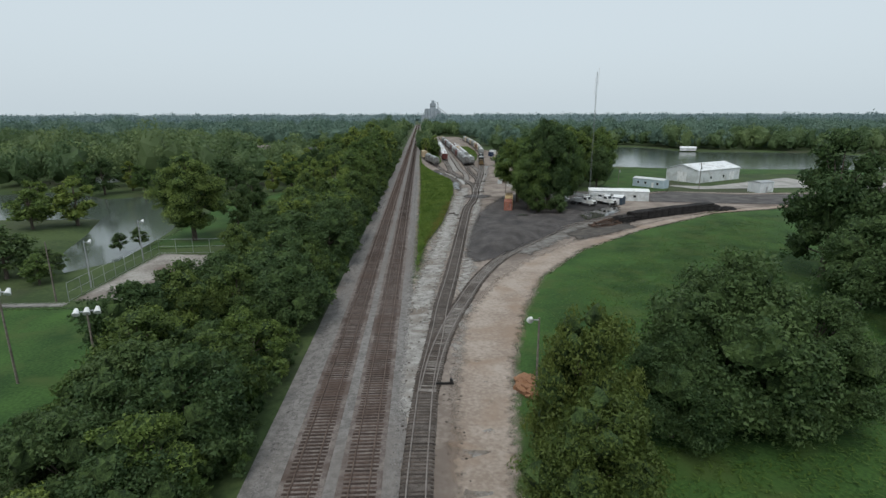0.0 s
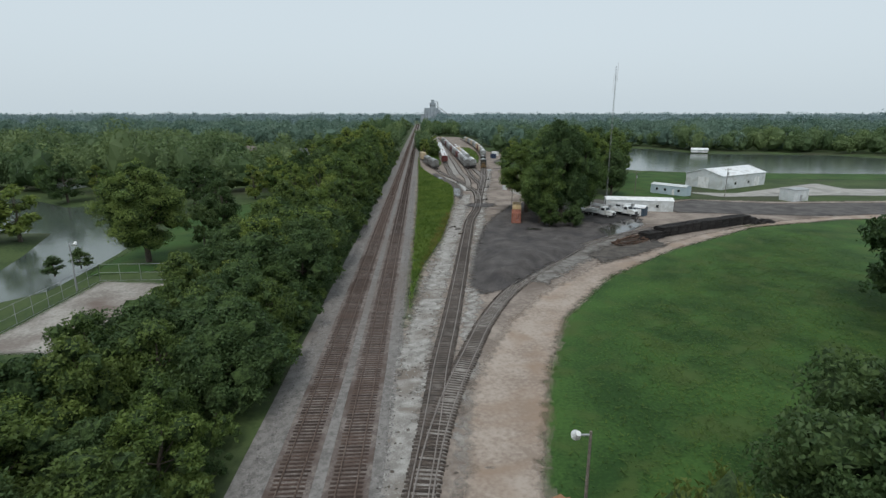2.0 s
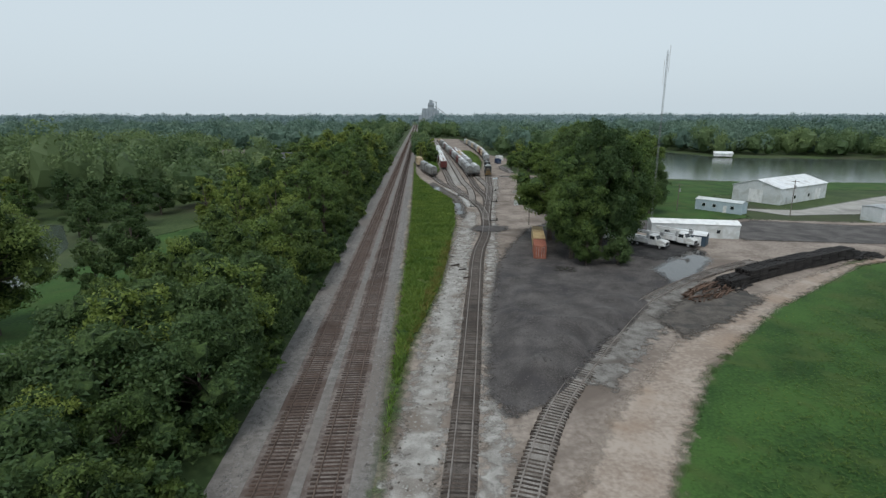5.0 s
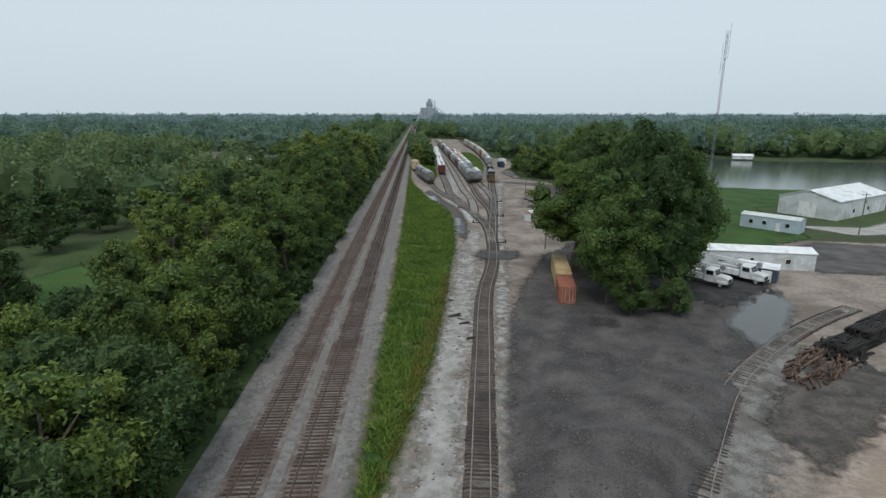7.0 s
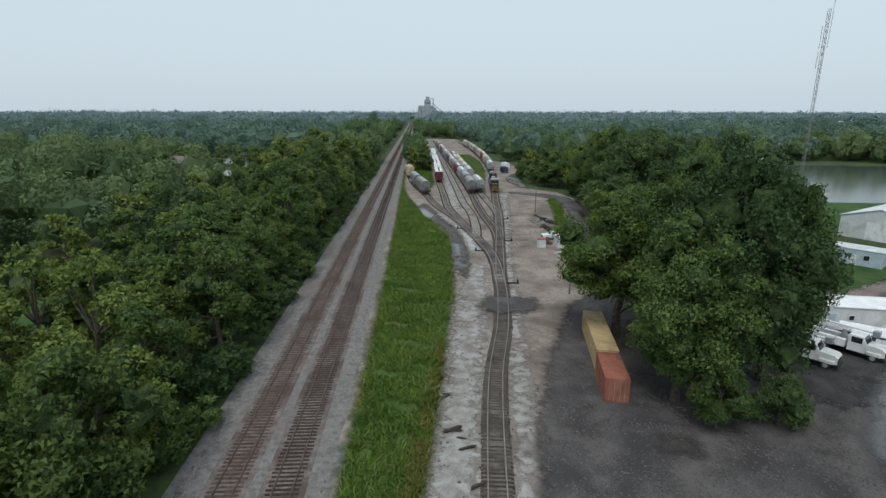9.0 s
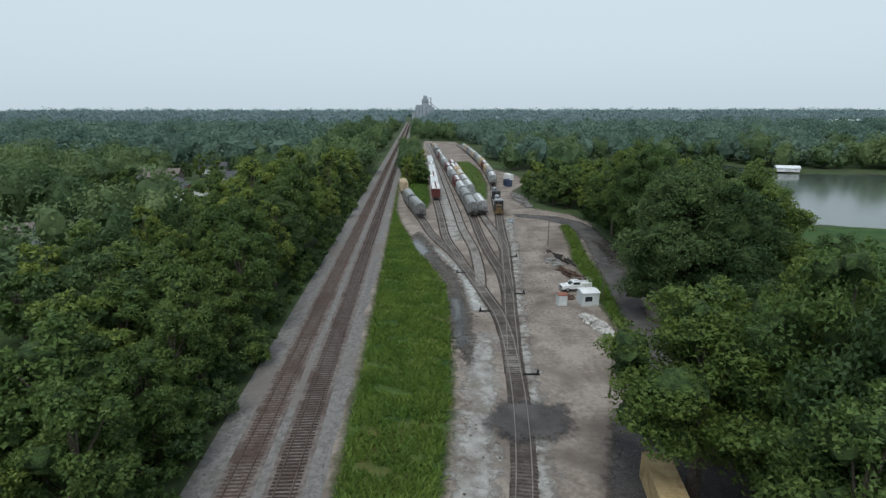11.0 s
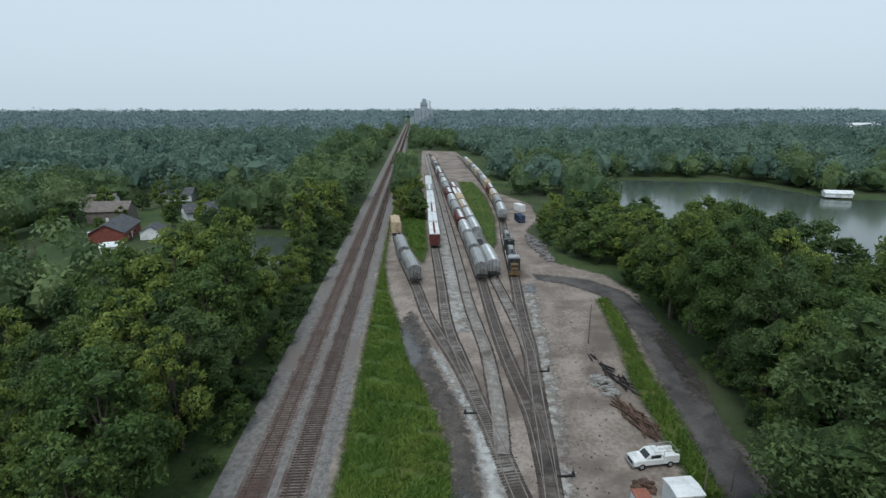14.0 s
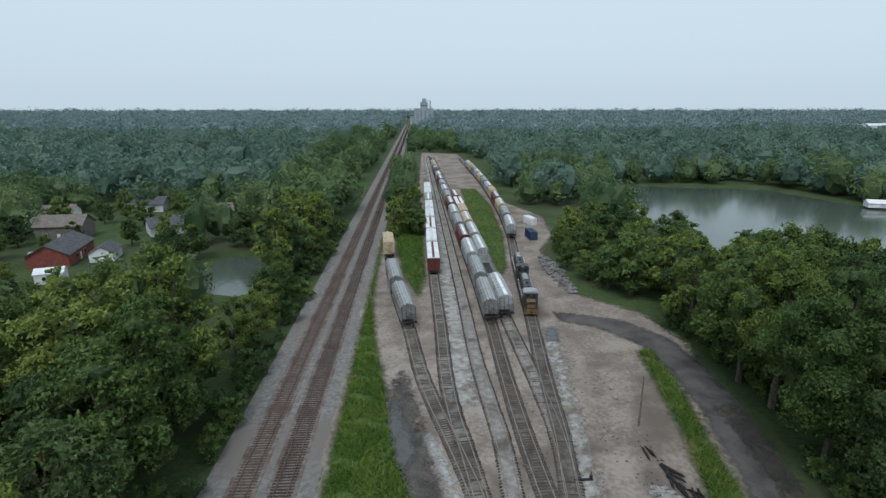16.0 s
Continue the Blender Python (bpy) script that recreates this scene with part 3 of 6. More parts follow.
sheet("limestone_strip", ribbon([(9.2, 100), (10.2, 125), (15, 165), (18.2, 190), (25, 240), (28, 262)], -5.5, -1.7), M_LIME, G + 0.08, "pale crushed limestone beside the siding", "gravel", 0.8)
sheet("limestone_strip", ribbon([(9.2, 70), (10.0, 118), (15, 165), (18.2, 190), (25, 240), (29, 270), (34, 299), (40.4, 345)], 1.6, 3.6), M_LIME, G + 0.08, "pale crushed limestone edge of the siding", "gravel", 0.8)
sheet("limestone_strip", [(18, 311), (21.6, 297), (23.2, 287), (23.7, 269), (26.2, 268), (25.6, 280), (23.6, 292), (21.4, 302), (19.2, 311)], M_WHITESTONE, G + 0.11, "white crushed stone beside the curved track", "gravel", 0.6)
sheet("limestone_strip", ribbon([(24.2, 318), (24.6, 345), (25.2, 420), (25.6, 560), (25.4, 690)], -1.6, 2.0), M_LIME, G + 0.06, "pale stone lane between the yard tracks", "gravel", 0.9)
sheet("limestone_strip", ribbon([(27, 160), (34, 169.5), (44, 180), (58, 192)], -4.0, 3.2), M_SPILL, G + 0.155, "pale stone spill under the curved track", "gravel", 0.8)
sheet("mud", [(13, 322), (13.6, 308), (17.6, 297), (20.2, 284), (19.8, 262), (20.2, 250), (21.8, 250), (23.2, 266), (22.8, 284), (21.0, 296), (18.4, 308), (17.0, 320), (15, 328)], M_MUD, G + 0.13, "wet dark mud beside the grass strip", "mud", 0.6)
sheet("mud", ribbon([(57.6, 292), (60.2, 304), (61.5, 318)], -1.2, 1.0), M_MUD, G + 0.15, "wet dark mud rut along the lane", "mud", 0.6)
sheet("gravel_patch", [(21.6, 236), (24.5, 240.5), (31.4, 239), (30.6, 233.5), (24, 232.5)], M_DARK, G + 0.18, "dark gravel spilled across the siding", "gravel", 0.5)
sheet("mud", [(43, 170), (52, 175.5), (62, 183.5), (61, 188), (50, 184.5), (42, 177)], M_MUD, G + 0.19, "dark wet dirt beside the curved track", "mud", 0.6)
for poly, what in (([(12.8, 315), (14.4, 306), (16.0, 303), (17.2, 307), (16.0, 314), (14.0, 319)], "muddy puddle at the grass strip's edge"),
                   ([(20.2, 264), (21.8, 264), (22.0, 274), (20.6, 275)], "shallow puddle beside the siding"),
                   ([(20.2, 255), (21.5, 256), (21.4, 263), (20.4, 263)], "shallow puddle beside the grass"),
                   ([(52, 192), (58, 196.5), (66, 206), (67, 214), (60, 208), (52, 200)], "wide pale puddle on dark gravel"),
                   ([(58.3, 295), (60, 300), (61.2, 310), (60.2, 312), (58.6, 303)], "long puddle in the lane's rut"),
                   ([(41.5, 338), (43.5, 338), (43.8, 344), (42, 344)], "small puddle before the locomotive"),
                   ([(34, 200), (37, 199.4), (37.5, 201.6), (35, 202.5)], "small weedy puddle under the big trees")):
    sheet("puddle", poly, M_PUDDLE, G + 0.20, what, "puddle", 0.5, ragged=1.5)


# ---- tracks ----
def bed(track, line, half, top, mat, step=3.0):
    q = line_at(line, step)
    side = np.stack([np.sin(q[:, 2]), -np.cos(q[:, 2])], 1)
    V, F = [], []
    for w, z in ((-half - 0.45, G - 0.05), (-half, top), (half, top), (half + 0.45, G - 0.05)):
        V.append(np.column_stack([q[:, :2] + side * w, np.full(len(q), z)]))
    n = len(q)
    for r in range(3):
        F += [(r * n + i, (r + 1) * n + i, (r + 1) * n + i + 1, r * n + i + 1) for i in range(n - 1)]
    return part("ballast_bed", (np.vstack(V), F), mat, track, "crushed stone ballast bed")


def rails(track, line, top, step, mat):
    q = line_at(line, step)
    side = np.stack([np.sin(q[:, 2]), -np.cos(q[:, 2])], 1)
    outline = ((-0.07, -0.17), (0.07, -0.17), (0.012, -0.13), (0.012, -0.045), (0.036, -0.035), (0.036, 0.0), (-0.036, 0.0), (-0.036, -0.035), (-0.012, -0.045), (-0.012, -0.13))
    for s in (-0.7525, 0.7525):
        V = np.vstack([np.column_stack([q[:, :2] + side * (s + w), np.full(len(q), top + z)]) for w, z in outline])
        n, k = len(q), len(outline)
        F = [(r * n + i, ((r + 1) % k) * n + i, ((r + 1) % k) * n + i + 1, r * n + i + 1) for r in range(k) for i in range(n - 1)]
        part("rail", (V, F), mat, track, "rusty steel rail")


TIE_V = [(x, y, z) for z in (-0.18, 0) for x, y in ((-1.3, -0.115), (1.3, -0.115), (1.3, 0.115), (-1.3, 0.115))]
TIE_F = [(3, 2, 1, 0), (4, 5, 6, 7), (0, 1, 5, 4), (1, 2, 6, 5), (2, 3, 7, 6), (3, 0, 4, 7)]
tie_meshes = {}
later = []


def ties(track, line, top, mat, y0, y1, step=0.505, seed=1):
    """Single ties between y0 and y1, the rest of the line's ties in one mesh."""
    r = random.Random(seed)
    if mat.name not in tie_meshes:
        tie_meshes[mat.name] = mesh_of("tie", TIE_V, TIE_F, mat)
    V, F = [], []
    for x, y, a in line_at(line, step):
        a += r.uniform(-0.025, 0.025) + math.pi / 2
        z = top - 0.165 + r.uniform(-0.02, 0.01)
        off, c, s = r.uniform(-0.07, 0.07), math.cos(a), math.sin(a)
        x, y = x + off * c, y + off * s
        if y0 <= y <= y1:
            later.append((track, mat.name, (x, y, z, 0, 0, math.degrees(a))))
        elif y > 20:
            k = len(V)
            V += [(x + u * c - v * s, y + u * s + v * c, z + w) for u, v, w in TIE_V]
            F += [tuple(k + i for i in f) for f in TIE_F]
    if V:
        tagged(part("ties", (V, F), mat, track, "rows of weathered wooden ties"), kind="stuff")


def railway(label, line, bedhalf, bedtop, railtop, bedmat, tiemat, y0, y1, step=3.0, seed=1):
    t = thing("railway_track", label, "track")
    bed(t, line, bedhalf, bedtop, bedmat, step)
    rails(t, line, railtop, step, M_RAIL if tiemat is M_TIE else M_RAIL_WORN)
    ties(t, line, railtop, tiemat, y0, y1, seed=seed)
    return t


railway("straight main track with rusty rails on wooden ties", MAIN_A, 1.7, -0.20, 0.0, M_TRACKBED, M_TIE, 78, 196, 30, 1)
railway("straight second main track on grey ballast", MAIN_B, 1.7, -0.20, 0.0, M_TRACKBED, M_TIE, 78, 196, 30, 2)
ballast = thing("ballast_shoulder", "broad grey ballast shoulders under both main tracks", "ballast", kind="structure")
for w0, w1, lo in ((-6.9, -3.55, 0), (-0.95, 0.95, 1), (3.55, 6.5, 2)):
    n = 160
    ys = np.linspace(10, 1500, n)
    xs = np.linspace(w0, w1, 6)
    X, Y = np.meshgrid(xs, ys)
    Z = -0.235 + 0.03 * waves(X * 3, Y, 6, lo) - (0.13 * np.clip((X - 4.4) / 2.1, 0, 1) + 0.14 * np.clip((-4.4 - X) / 3.2, 0, 1))
    k = np.arange(n * 6).reshape(n, 6)
    F = [tuple(f) for f in np.stack([k[:-1, :-1], k[:-1, 1:], k[1:, 1:], k[1:, :-1]], -1).reshape(-1, 4).tolist()]
    part("ballast", (np.stack([X.ravel(), Y.ravel(), Z.ravel()], 1), F), M_BALLAST, ballast)
Y_TOP, R_TOP = G + 0.14, G + 0.32
railway("lead track of the rail yard with worn ties", LEAD, 1.08, Y_TOP, R_TOP, M_BALLAST2, M_TIE2, 84, 200, 2.0, 3)
railway("curved spur track past the gravel yard", CURVE, 0.95, Y_TOP + 0.01, R_TOP + 0.012, M_BALLAST3, M_TIE2, 110, 215, 1.5, 4)
railway("curved yard track with dark oily ballast", LEFT_ARM, 1.02, Y_TOP + 0.02, R_TOP + 0.016, M_BALLAST4, M_TIE2, 279, 345, 1.5, 5)
railway("yard track under parked boxcars", BOXCAR_TRACK, 0.95, Y_TOP + 0.03, R_TOP + 0.02, M_BALLAST4, M_TIE2, 304, 370, 2.0, 6)
railway("yard track under silver hopper cars", SILVER_TRACK, 0.95, Y_TOP + 0.04, R_TOP + 0.024, M_BALLAST3, M_TIE2, 290, 345, 2.0, 7)
railway("yard track leading to the parked locomotives", ENGINE_TRACK, 1.08, Y_TOP + 0.05, R_TOP + 0.028, M_BALLAST2, M_TIE2, 268, 345, 2.0, 8)
railway("empty yard track through pale stone", EMPTY_TRACK, 0.95, Y_TOP + 0.06, R_TOP + 0.032, M_BALLAST3, M_TIE2, 281, 350, 2.0, 9)


# ---- trees ----
def leaves_on(rng, lobes, count, size, hang=0.25, tumble=0.55):
    """Small leaf sprays on the upper and outer sides of round clumps: centre and radius each."""
    L = np.array(lobes)
    w = L[:, 3] ** 2
    pick = rng.choice(len(L), count, p=w / w.sum())
    d = rng.normal(size=(count, 3))
    d[:, 2] = d[:, 2] * 0.9 + 0.3
    d /= np.linalg.norm(d, axis=1)[:, None]
    c = L[pick, :3] + d * (L[pick, 3] * rng.uniform(0.7, 1.18, count))[:, None] * np.array([1, 1, 0.85])
    nrm = d + rng.normal(size=(count, 3)) * tumble
    nrm /= np.linalg.norm(nrm, axis=1)[:, None]
    u = np.cross(nrm, rng.normal(size=(count, 3)))
    u /= np.linalg.norm(u, axis=1)[:, None]
    v = np.cross(nrm, u)
    s = (size * rng.uniform(0.55, 1.35, count))[:, None]
    tip = nrm * s * hang
    return np.stack([c - u * s * 0.62 - tip, c + u * s * 0.62 - tip, c + v * s * 1.8 - tip], 1), pick


def crown_lobes(rng, height, radius, base, n):
    """Boughs that fill an uneven crown with gaps between them, and the leaf clumps on each bough."""
    boughs, clumps = [], []
    lean = rng.uniform(-0.12, 0.12, 2) * radius
    for i in range(n):
        t = min(1.0, max(0.0, (i + 0.5) / n + rng.uniform(-0.06, 0.06)))
        belly = math.sin(math.pi * min(0.97, 0.24 + 0.7 * t)) ** 0.6
        rb = radius * rng.uniform(0.27, 0.43) * (1 - 0.3 * max(0.0, t - 0.6) / 0.4)
        a, r = i * 2.4 + rng.uniform(-0.5, 0.5), max(0.0, radius * belly * rng.uniform(0.72, 1.12) - rb)
        c = np.array([r * math.cos(a) + lean[0] * t, r * math.sin(a) + lean[1] * t, base + rb * 0.7 + (height - base - 1.6 * rb) * t])
        boughs.append((*c, rb))
        out = np.array([math.cos(a), math.sin(a), 0.0])
        for _ in range(12):
            d = rng.normal(size=3) + out * 0.5 + np.array([0, 0, 0.45])
            d /= np.linalg.norm(d)
            clumps.append((*(c + d * rb * rng.uniform(0.5, 1.15) * np.array([1, 1, 0.85])), rb * rng.uniform(0.22, 0.48)))
    return boughs, clumps


def core_mesh(rng, boughs, fine):
    bm = bmesh.new()
    for x, y, z, r in boughs:
        got = bmesh.ops.create_icosphere(bm, subdivisions=fine, radius=r * 0.66, matrix=Matrix.LocRotScale((x, y, z), Euler((x, y, z)), (1, rng.uniform(0.75, 1.1), 0.8)))
        for v in got["verts"]:
            v.co += Vector(rng.normal(size=3) * r * 0.13)
    return bm


def make_tree(name, seed, height, radius, base, n_boughs, n_leaves, leaf, mat, label):
    rng = np.random.RandomState(seed)
    t = thing(name, label, "tree" if name == "tree" else "shrub", group="trees" if name == "tree" else "shrubs")
    boughs, clumps = crown_lobes(rng, height, radius, base, n_boughs)
    bm = bmesh.new()
    top = height * 0.66
    pts = [Vector((0, 0, -0.3))]
    for k in range(1, 5):
        pts.append(Vector((rng.uniform(-0.3, 0.3) * k * 0.5, rng.uniform(-0.3, 0.3) * k * 0.5, top * k / 4)))
    r = height * 0.02
    for k in range(4):
        rod(bm, pts[k], pts[k + 1], r * (1.25 - 0.25 * k), r * (1.0 - 0.25 * k) + 0.02, 6)
    for x, y, z, rad in boughs:
        start = pts[3] if z > height * 0.62 else pts[2] if z > height * 0.35 else pts[1]
        rod(bm, start, (x, y, z + rad * 0.2), r * 0.42, 0.04, 4)
    if name == "tree":
        part("trunk", bm, M_BARK, t, "grey-brown trunk with limbs")
    crown = new("crown", quads_of("crown", leaves_on(rng, clumps + boughs[::2], n_leaves, leaf)[0], mat))
    crown.parent = t
    # added core that fills the gaps, coloured as dark as the shade there
    part("inner_foliage", core_mesh(rng, boughs, 2 if n_leaves > 4000 else 1), M_LEAF_IN, crown, "inner foliage core with shade painted in")
    return t


TREE = {}
for key, args in {
    "near_a": ("tree", 11, 10, 4.6, 0.5, 15, 9000, 0.155, M_LEAF_DIM, "leafy green deciduous tree with a rounded lumpy crown"),
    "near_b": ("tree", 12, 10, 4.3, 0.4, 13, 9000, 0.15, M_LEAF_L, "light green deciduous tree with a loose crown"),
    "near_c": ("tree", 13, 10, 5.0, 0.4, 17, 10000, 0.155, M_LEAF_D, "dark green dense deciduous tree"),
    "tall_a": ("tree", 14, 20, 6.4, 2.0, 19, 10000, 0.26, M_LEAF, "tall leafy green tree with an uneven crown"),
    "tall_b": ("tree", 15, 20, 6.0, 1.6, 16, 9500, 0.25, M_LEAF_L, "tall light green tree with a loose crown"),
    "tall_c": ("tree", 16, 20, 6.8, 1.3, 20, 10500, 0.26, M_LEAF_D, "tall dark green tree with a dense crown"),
    "big_light": ("tree", 31, 10, 4.5, 0.3, 26, 26000, 0.115, M_OLIVE_DIM, "dense light green tree beside the haul road"),
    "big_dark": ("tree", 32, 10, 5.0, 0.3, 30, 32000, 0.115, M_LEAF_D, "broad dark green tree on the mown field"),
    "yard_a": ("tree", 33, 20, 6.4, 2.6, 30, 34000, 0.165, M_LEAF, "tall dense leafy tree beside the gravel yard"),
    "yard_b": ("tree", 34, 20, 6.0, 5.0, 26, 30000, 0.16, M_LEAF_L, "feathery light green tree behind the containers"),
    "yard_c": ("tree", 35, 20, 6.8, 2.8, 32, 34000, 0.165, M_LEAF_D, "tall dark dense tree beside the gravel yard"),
    "mid_a": ("tree", 21, 20, 7.0, 1.5, 13, 2700, 0.5, M_LEAF, "tall leafy green tree in the wood's edge"),
    "mid_b": ("tree", 22, 20, 6.4, 1.5, 11, 2700, 0.5, M_LEAF_L, "light green tree in the wood's edge"),
    "mid_c": ("tree", 23, 20, 7.4, 1.2, 14, 2700, 0.5, M_LEAF_D, "dark green tree in the wood's edge"),
    "bush_a": ("shrub", 24, 4, 2.2, 0.1, 6, 800, 0.19, M_LEAF, "green leafy shrub at the ballast's edge"),
    "bush_b": ("shrub", 25, 4, 2.4, 0.1, 7, 800, 0.19, M_LEAF_D, "dark leafy shrub at the ballast's edge"),
}.items():
    TREE[key] = [make_tree(*args), False, args[2]]


def plant(key, x, y, h, spread=1.0, turn=0.0):
    """A tree of height h; its crown is spread times as wide as the pattern's."""
    ob, used, size = TREE[key]
    m = Matrix.Translation((x, y, G)) @ Matrix.Rotation(turn, 4, "Z") @ Matrix.Diagonal((h / size * spread, h / size * spread, h / size, 1))
    if not used:
        TREE[key][1] = True
        ob.matrix_basis = m
        return ob
    got = copy_thing(ob, m)
    got.matrix_basis = m
    return got


OPEN = [YARD, POND_R, POND_L, POND_S, LAWN_R, LAWN_B, LAWN_L, LAWN_L2, COURT, [(-6.6, -50), (6.2, -50), (6.2, 2000), (-6.6, 2000)],
        [(-98, 362), (-62, 342), (-46, 356), (-54, 384), (-56, 446), (-112, 470), (-106, 400)], LANE, VERGE]
FAR_SHEDS = ((792, 1132, 70, 12), (672, 1041, 45, -8), (501, 1450, 60, 5), (648, 1450, 50, 15), (769, 1450, 55, 0), (189, 1450, 40, 10))
OPEN += [[(x - w * 0.7, y - 90), (x + w * 0.7, y - 90), (x + w * 0.7, y + 30), (x - w * 0.7, y + 30)] for x, y, w, _ in FAR_SHEDS]
planted = []


def row(rng, n, x0, x1, y0, y1, h0, h1, gap, kinds, spread=1.0, keepout=1.5):
    """Scatters trees in a stretch of ground, none closer than gap to the next."""
    made = 0
    for _ in range(n * 30):
        if made >= n:
            return
        x, y = rng.uniform(x0, x1), rng.uniform(y0, y1)
        if any((x - a) ** 2 + (y - b) ** 2 < gap * gap for a, b in planted):
            continue
        if max(float(inset(p, x, y)) for p in OPEN) > -keepout:
            continue
        planted.append((x, y))
        plant(rng.choice(kinds), x, y, rng.uniform(h0, h1), spread * rng.uniform(0.85, 1.15), rng.uniform(0, 6.28))
        made += 1


rng = random.Random(5)
for x, y, h, s, k in ((19.5, 91, 14.8, 0.7, "big_light"), (18.6, 84.5, 11, 1.0, "big_light"), (35, 98, 16.5, 1.04, "big_dark"), (42.5, 97, 12.5, 1.0, "big_dark"), (29.5, 95.5, 11, 0.95, "big_dark"), (45, 104, 11, 1.0, "near_a"),
                      (77, 140, 26, 0.95, "tall_c"), (85, 133, 24, 1.0, "tall_c"), (72, 126, 15, 1.1, "near_c"), (92, 145, 21, 1.1, "tall_c"), (70, 113, 10, 1.0, "near_c"), (100, 138, 21, 1.1, "tall_c"), (79, 120, 14, 1.1, "near_c"),
                      (39, 208.5, 20, 1.0, "yard_a"), (45, 210, 27, 0.86, "yard_c"), (50.5, 212.5, 23, 0.8, "yard_a"), (44, 217.5, 25, 0.9, "yard_a"), (49, 224, 20, 0.8, "yard_c"), (45.5, 229, 18, 1.0, "yard_c"),
                      (38.6, 224, 20, 1.35, "yard_b"), (46.5, 222.5, 22.5, 1.0, "yard_b"), (40.5, 203.5, 7, 0.9, "near_a"), (46.5, 203.5, 6, 1.0, "near_c"),
                      (55.5, 264, 26, 1.15, "yard_c"), (63, 259, 23, 1.05, "yard_c"), (64, 271, 24, 1.05, "yard_a"), (71, 264, 22, 1.0, "yard_b"), (72, 276, 20, 0.95, "yard_b"), (75, 256, 16, 1.0, "yard_c"), (66, 291, 22, 0.95, "yard_c"), (66.5, 303, 25, 0.95, "yard_a"), (72, 287, 21, 0.95, "yard_a"), (75, 299, 21, 0.95, "yard_b"), (68, 315, 24, 1.0, "yard_b"), (73.5, 325, 25, 1.05, "yard_a"), (81, 319, 22, 1.05, "yard_c"), (57, 254.5, 7, 1.1, "near_a"), (65, 254, 8, 1.1, "near_c"),
                      (-16, 319, 24, 1.05, "tall_b"), (-24.5, 313, 22, 1.15, "tall_b"), (-22, 326, 20, 1.05, "tall_a"), (-13.5, 307, 21, 0.9, "tall_a"), (-28, 325, 20, 1.1, "tall_b"), (-33, 312, 19, 1.1, "tall_a"),
                      (-45, 175, 20, 1.2, "yard_a"), (-38, 196, 14, 1.0, "tall_c"), (-39, 187, 10, 1.0, "mid_c")):
    planted.append((x, y))
    plant(k, x, y, h, s, rng.uniform(0, 6.28))
# the tree belt beside the main tracks
small = ["near_a", "near_b", "near_c", "near_a"]
tall = ["tall_a", "tall_b", "tall_c", "tall_a"]
mid = ["mid_a", "mid_b", "mid_c"]
row(rng, 22, -23.5, -10, 64, 110, 6.5, 10, 4.4, small, 1.15, -60)
row(rng, 22, -25, -10.2, 110, 150, 7.5, 12, 4.7, small, 1.1, -60)
row(rng, 21, -23.5, -10.5, 150, 200, 10, 15.5, 5.3, small, 1.0, -60)
row(rng, 25, -25, -11, 200, 262, 11.5, 17.5, 5.6, tall, 1.1, -60)
row(rng, 17, -22, -11.5, 262, 325, 15, 21, 5.8, tall, 1.0, 2)
row(rng, 14, -34, -22, 262, 325, 13, 16, 6.0, tall, 1.0, 2)
row(rng, 16, -50, -28, 252, 340, 10, 14, 7.0, mid, 1.1, 2)
row(rng, 6, -14.5, -11, 334, 372, 9, 13, 5.0, tall, 1.0, 2)
row(rng, 9, -22, -11.5, 374, 420, 16, 20, 6.2, mid, 0.95, 2)
for key, y0, y1, n in (("bush_a", 62, 260, 60), ("bush_b", 62, 260, 60), ("bush_a", 260, 440, 40), ("bush_b", 260, 440, 36)):
    for _ in range(n):
        plant(key, rng.uniform(-10.2, -7.2), rng.uniform(y0, y1), rng.uniform(1.8, 5.2), rng.uniform(0.85, 1.2), rng.uniform(0, 6.28))
row(rng, 14, -150, -62, 205, 262, 8, 13.5, 8.0, mid, 1.2, 2.0)
row(rng, 8, -150, -96, 136, 205, 8, 12, 9.0, mid, 1.2, 2.0)
for x, y, h in ((-83, 194, 13), (-91, 189, 11), (-75, 152, 11), (-66, 146.5, 10), (-83, 158, 11), (-93, 168, 11), (-60, 149, 5), (-58, 143, 5.5), (-57, 166, 4), (-55.5, 171, 4), (-72, 143, 8)):
    planted.append((x, y))
    plant(rng.choice(mid), x, y, h, 1.5, rng.uniform(0, 6.28))
# garden trees round the houses
for x, y, h in ((-92, 384, 9), (-100, 396, 11), (-70, 412, 9), (-88, 414, 8), (-58, 410, 11), (-55, 424, 12), (-76, 422, 7), (-80, 440, 10), (-106, 436, 12), (-104, 412, 10), (-62, 365, 8), (-84, 372, 9), (-94, 368, 11), (-58, 352, 9), (-70, 448, 11), (-92, 452, 12), (-60, 440, 10), (-96, 444, 9), (-66, 356, 8), (-90, 404, 6), (-74, 366, 9), (-50, 362, 9)):
    planted.append((x, y))
    plant(rng.choice(mid), x, y, h, 1.1, rng.uniform(0, 6.28))
# round the small pond
for x, y, h in ((-41, 363, 10), (-45, 373, 10), (-35, 409, 12), (-25, 407, 13), (-15.5, 362, 8), (-45, 396, 11), (-16, 401, 14), (-30, 358, 7), (-46, 385, 12), (-14.5, 388, 12), (-38, 354, 9)):
    planted.append((x, y))
    plant(rng.choice(mid), x, y, h, 1.25, rng.uniform(0, 6.28))
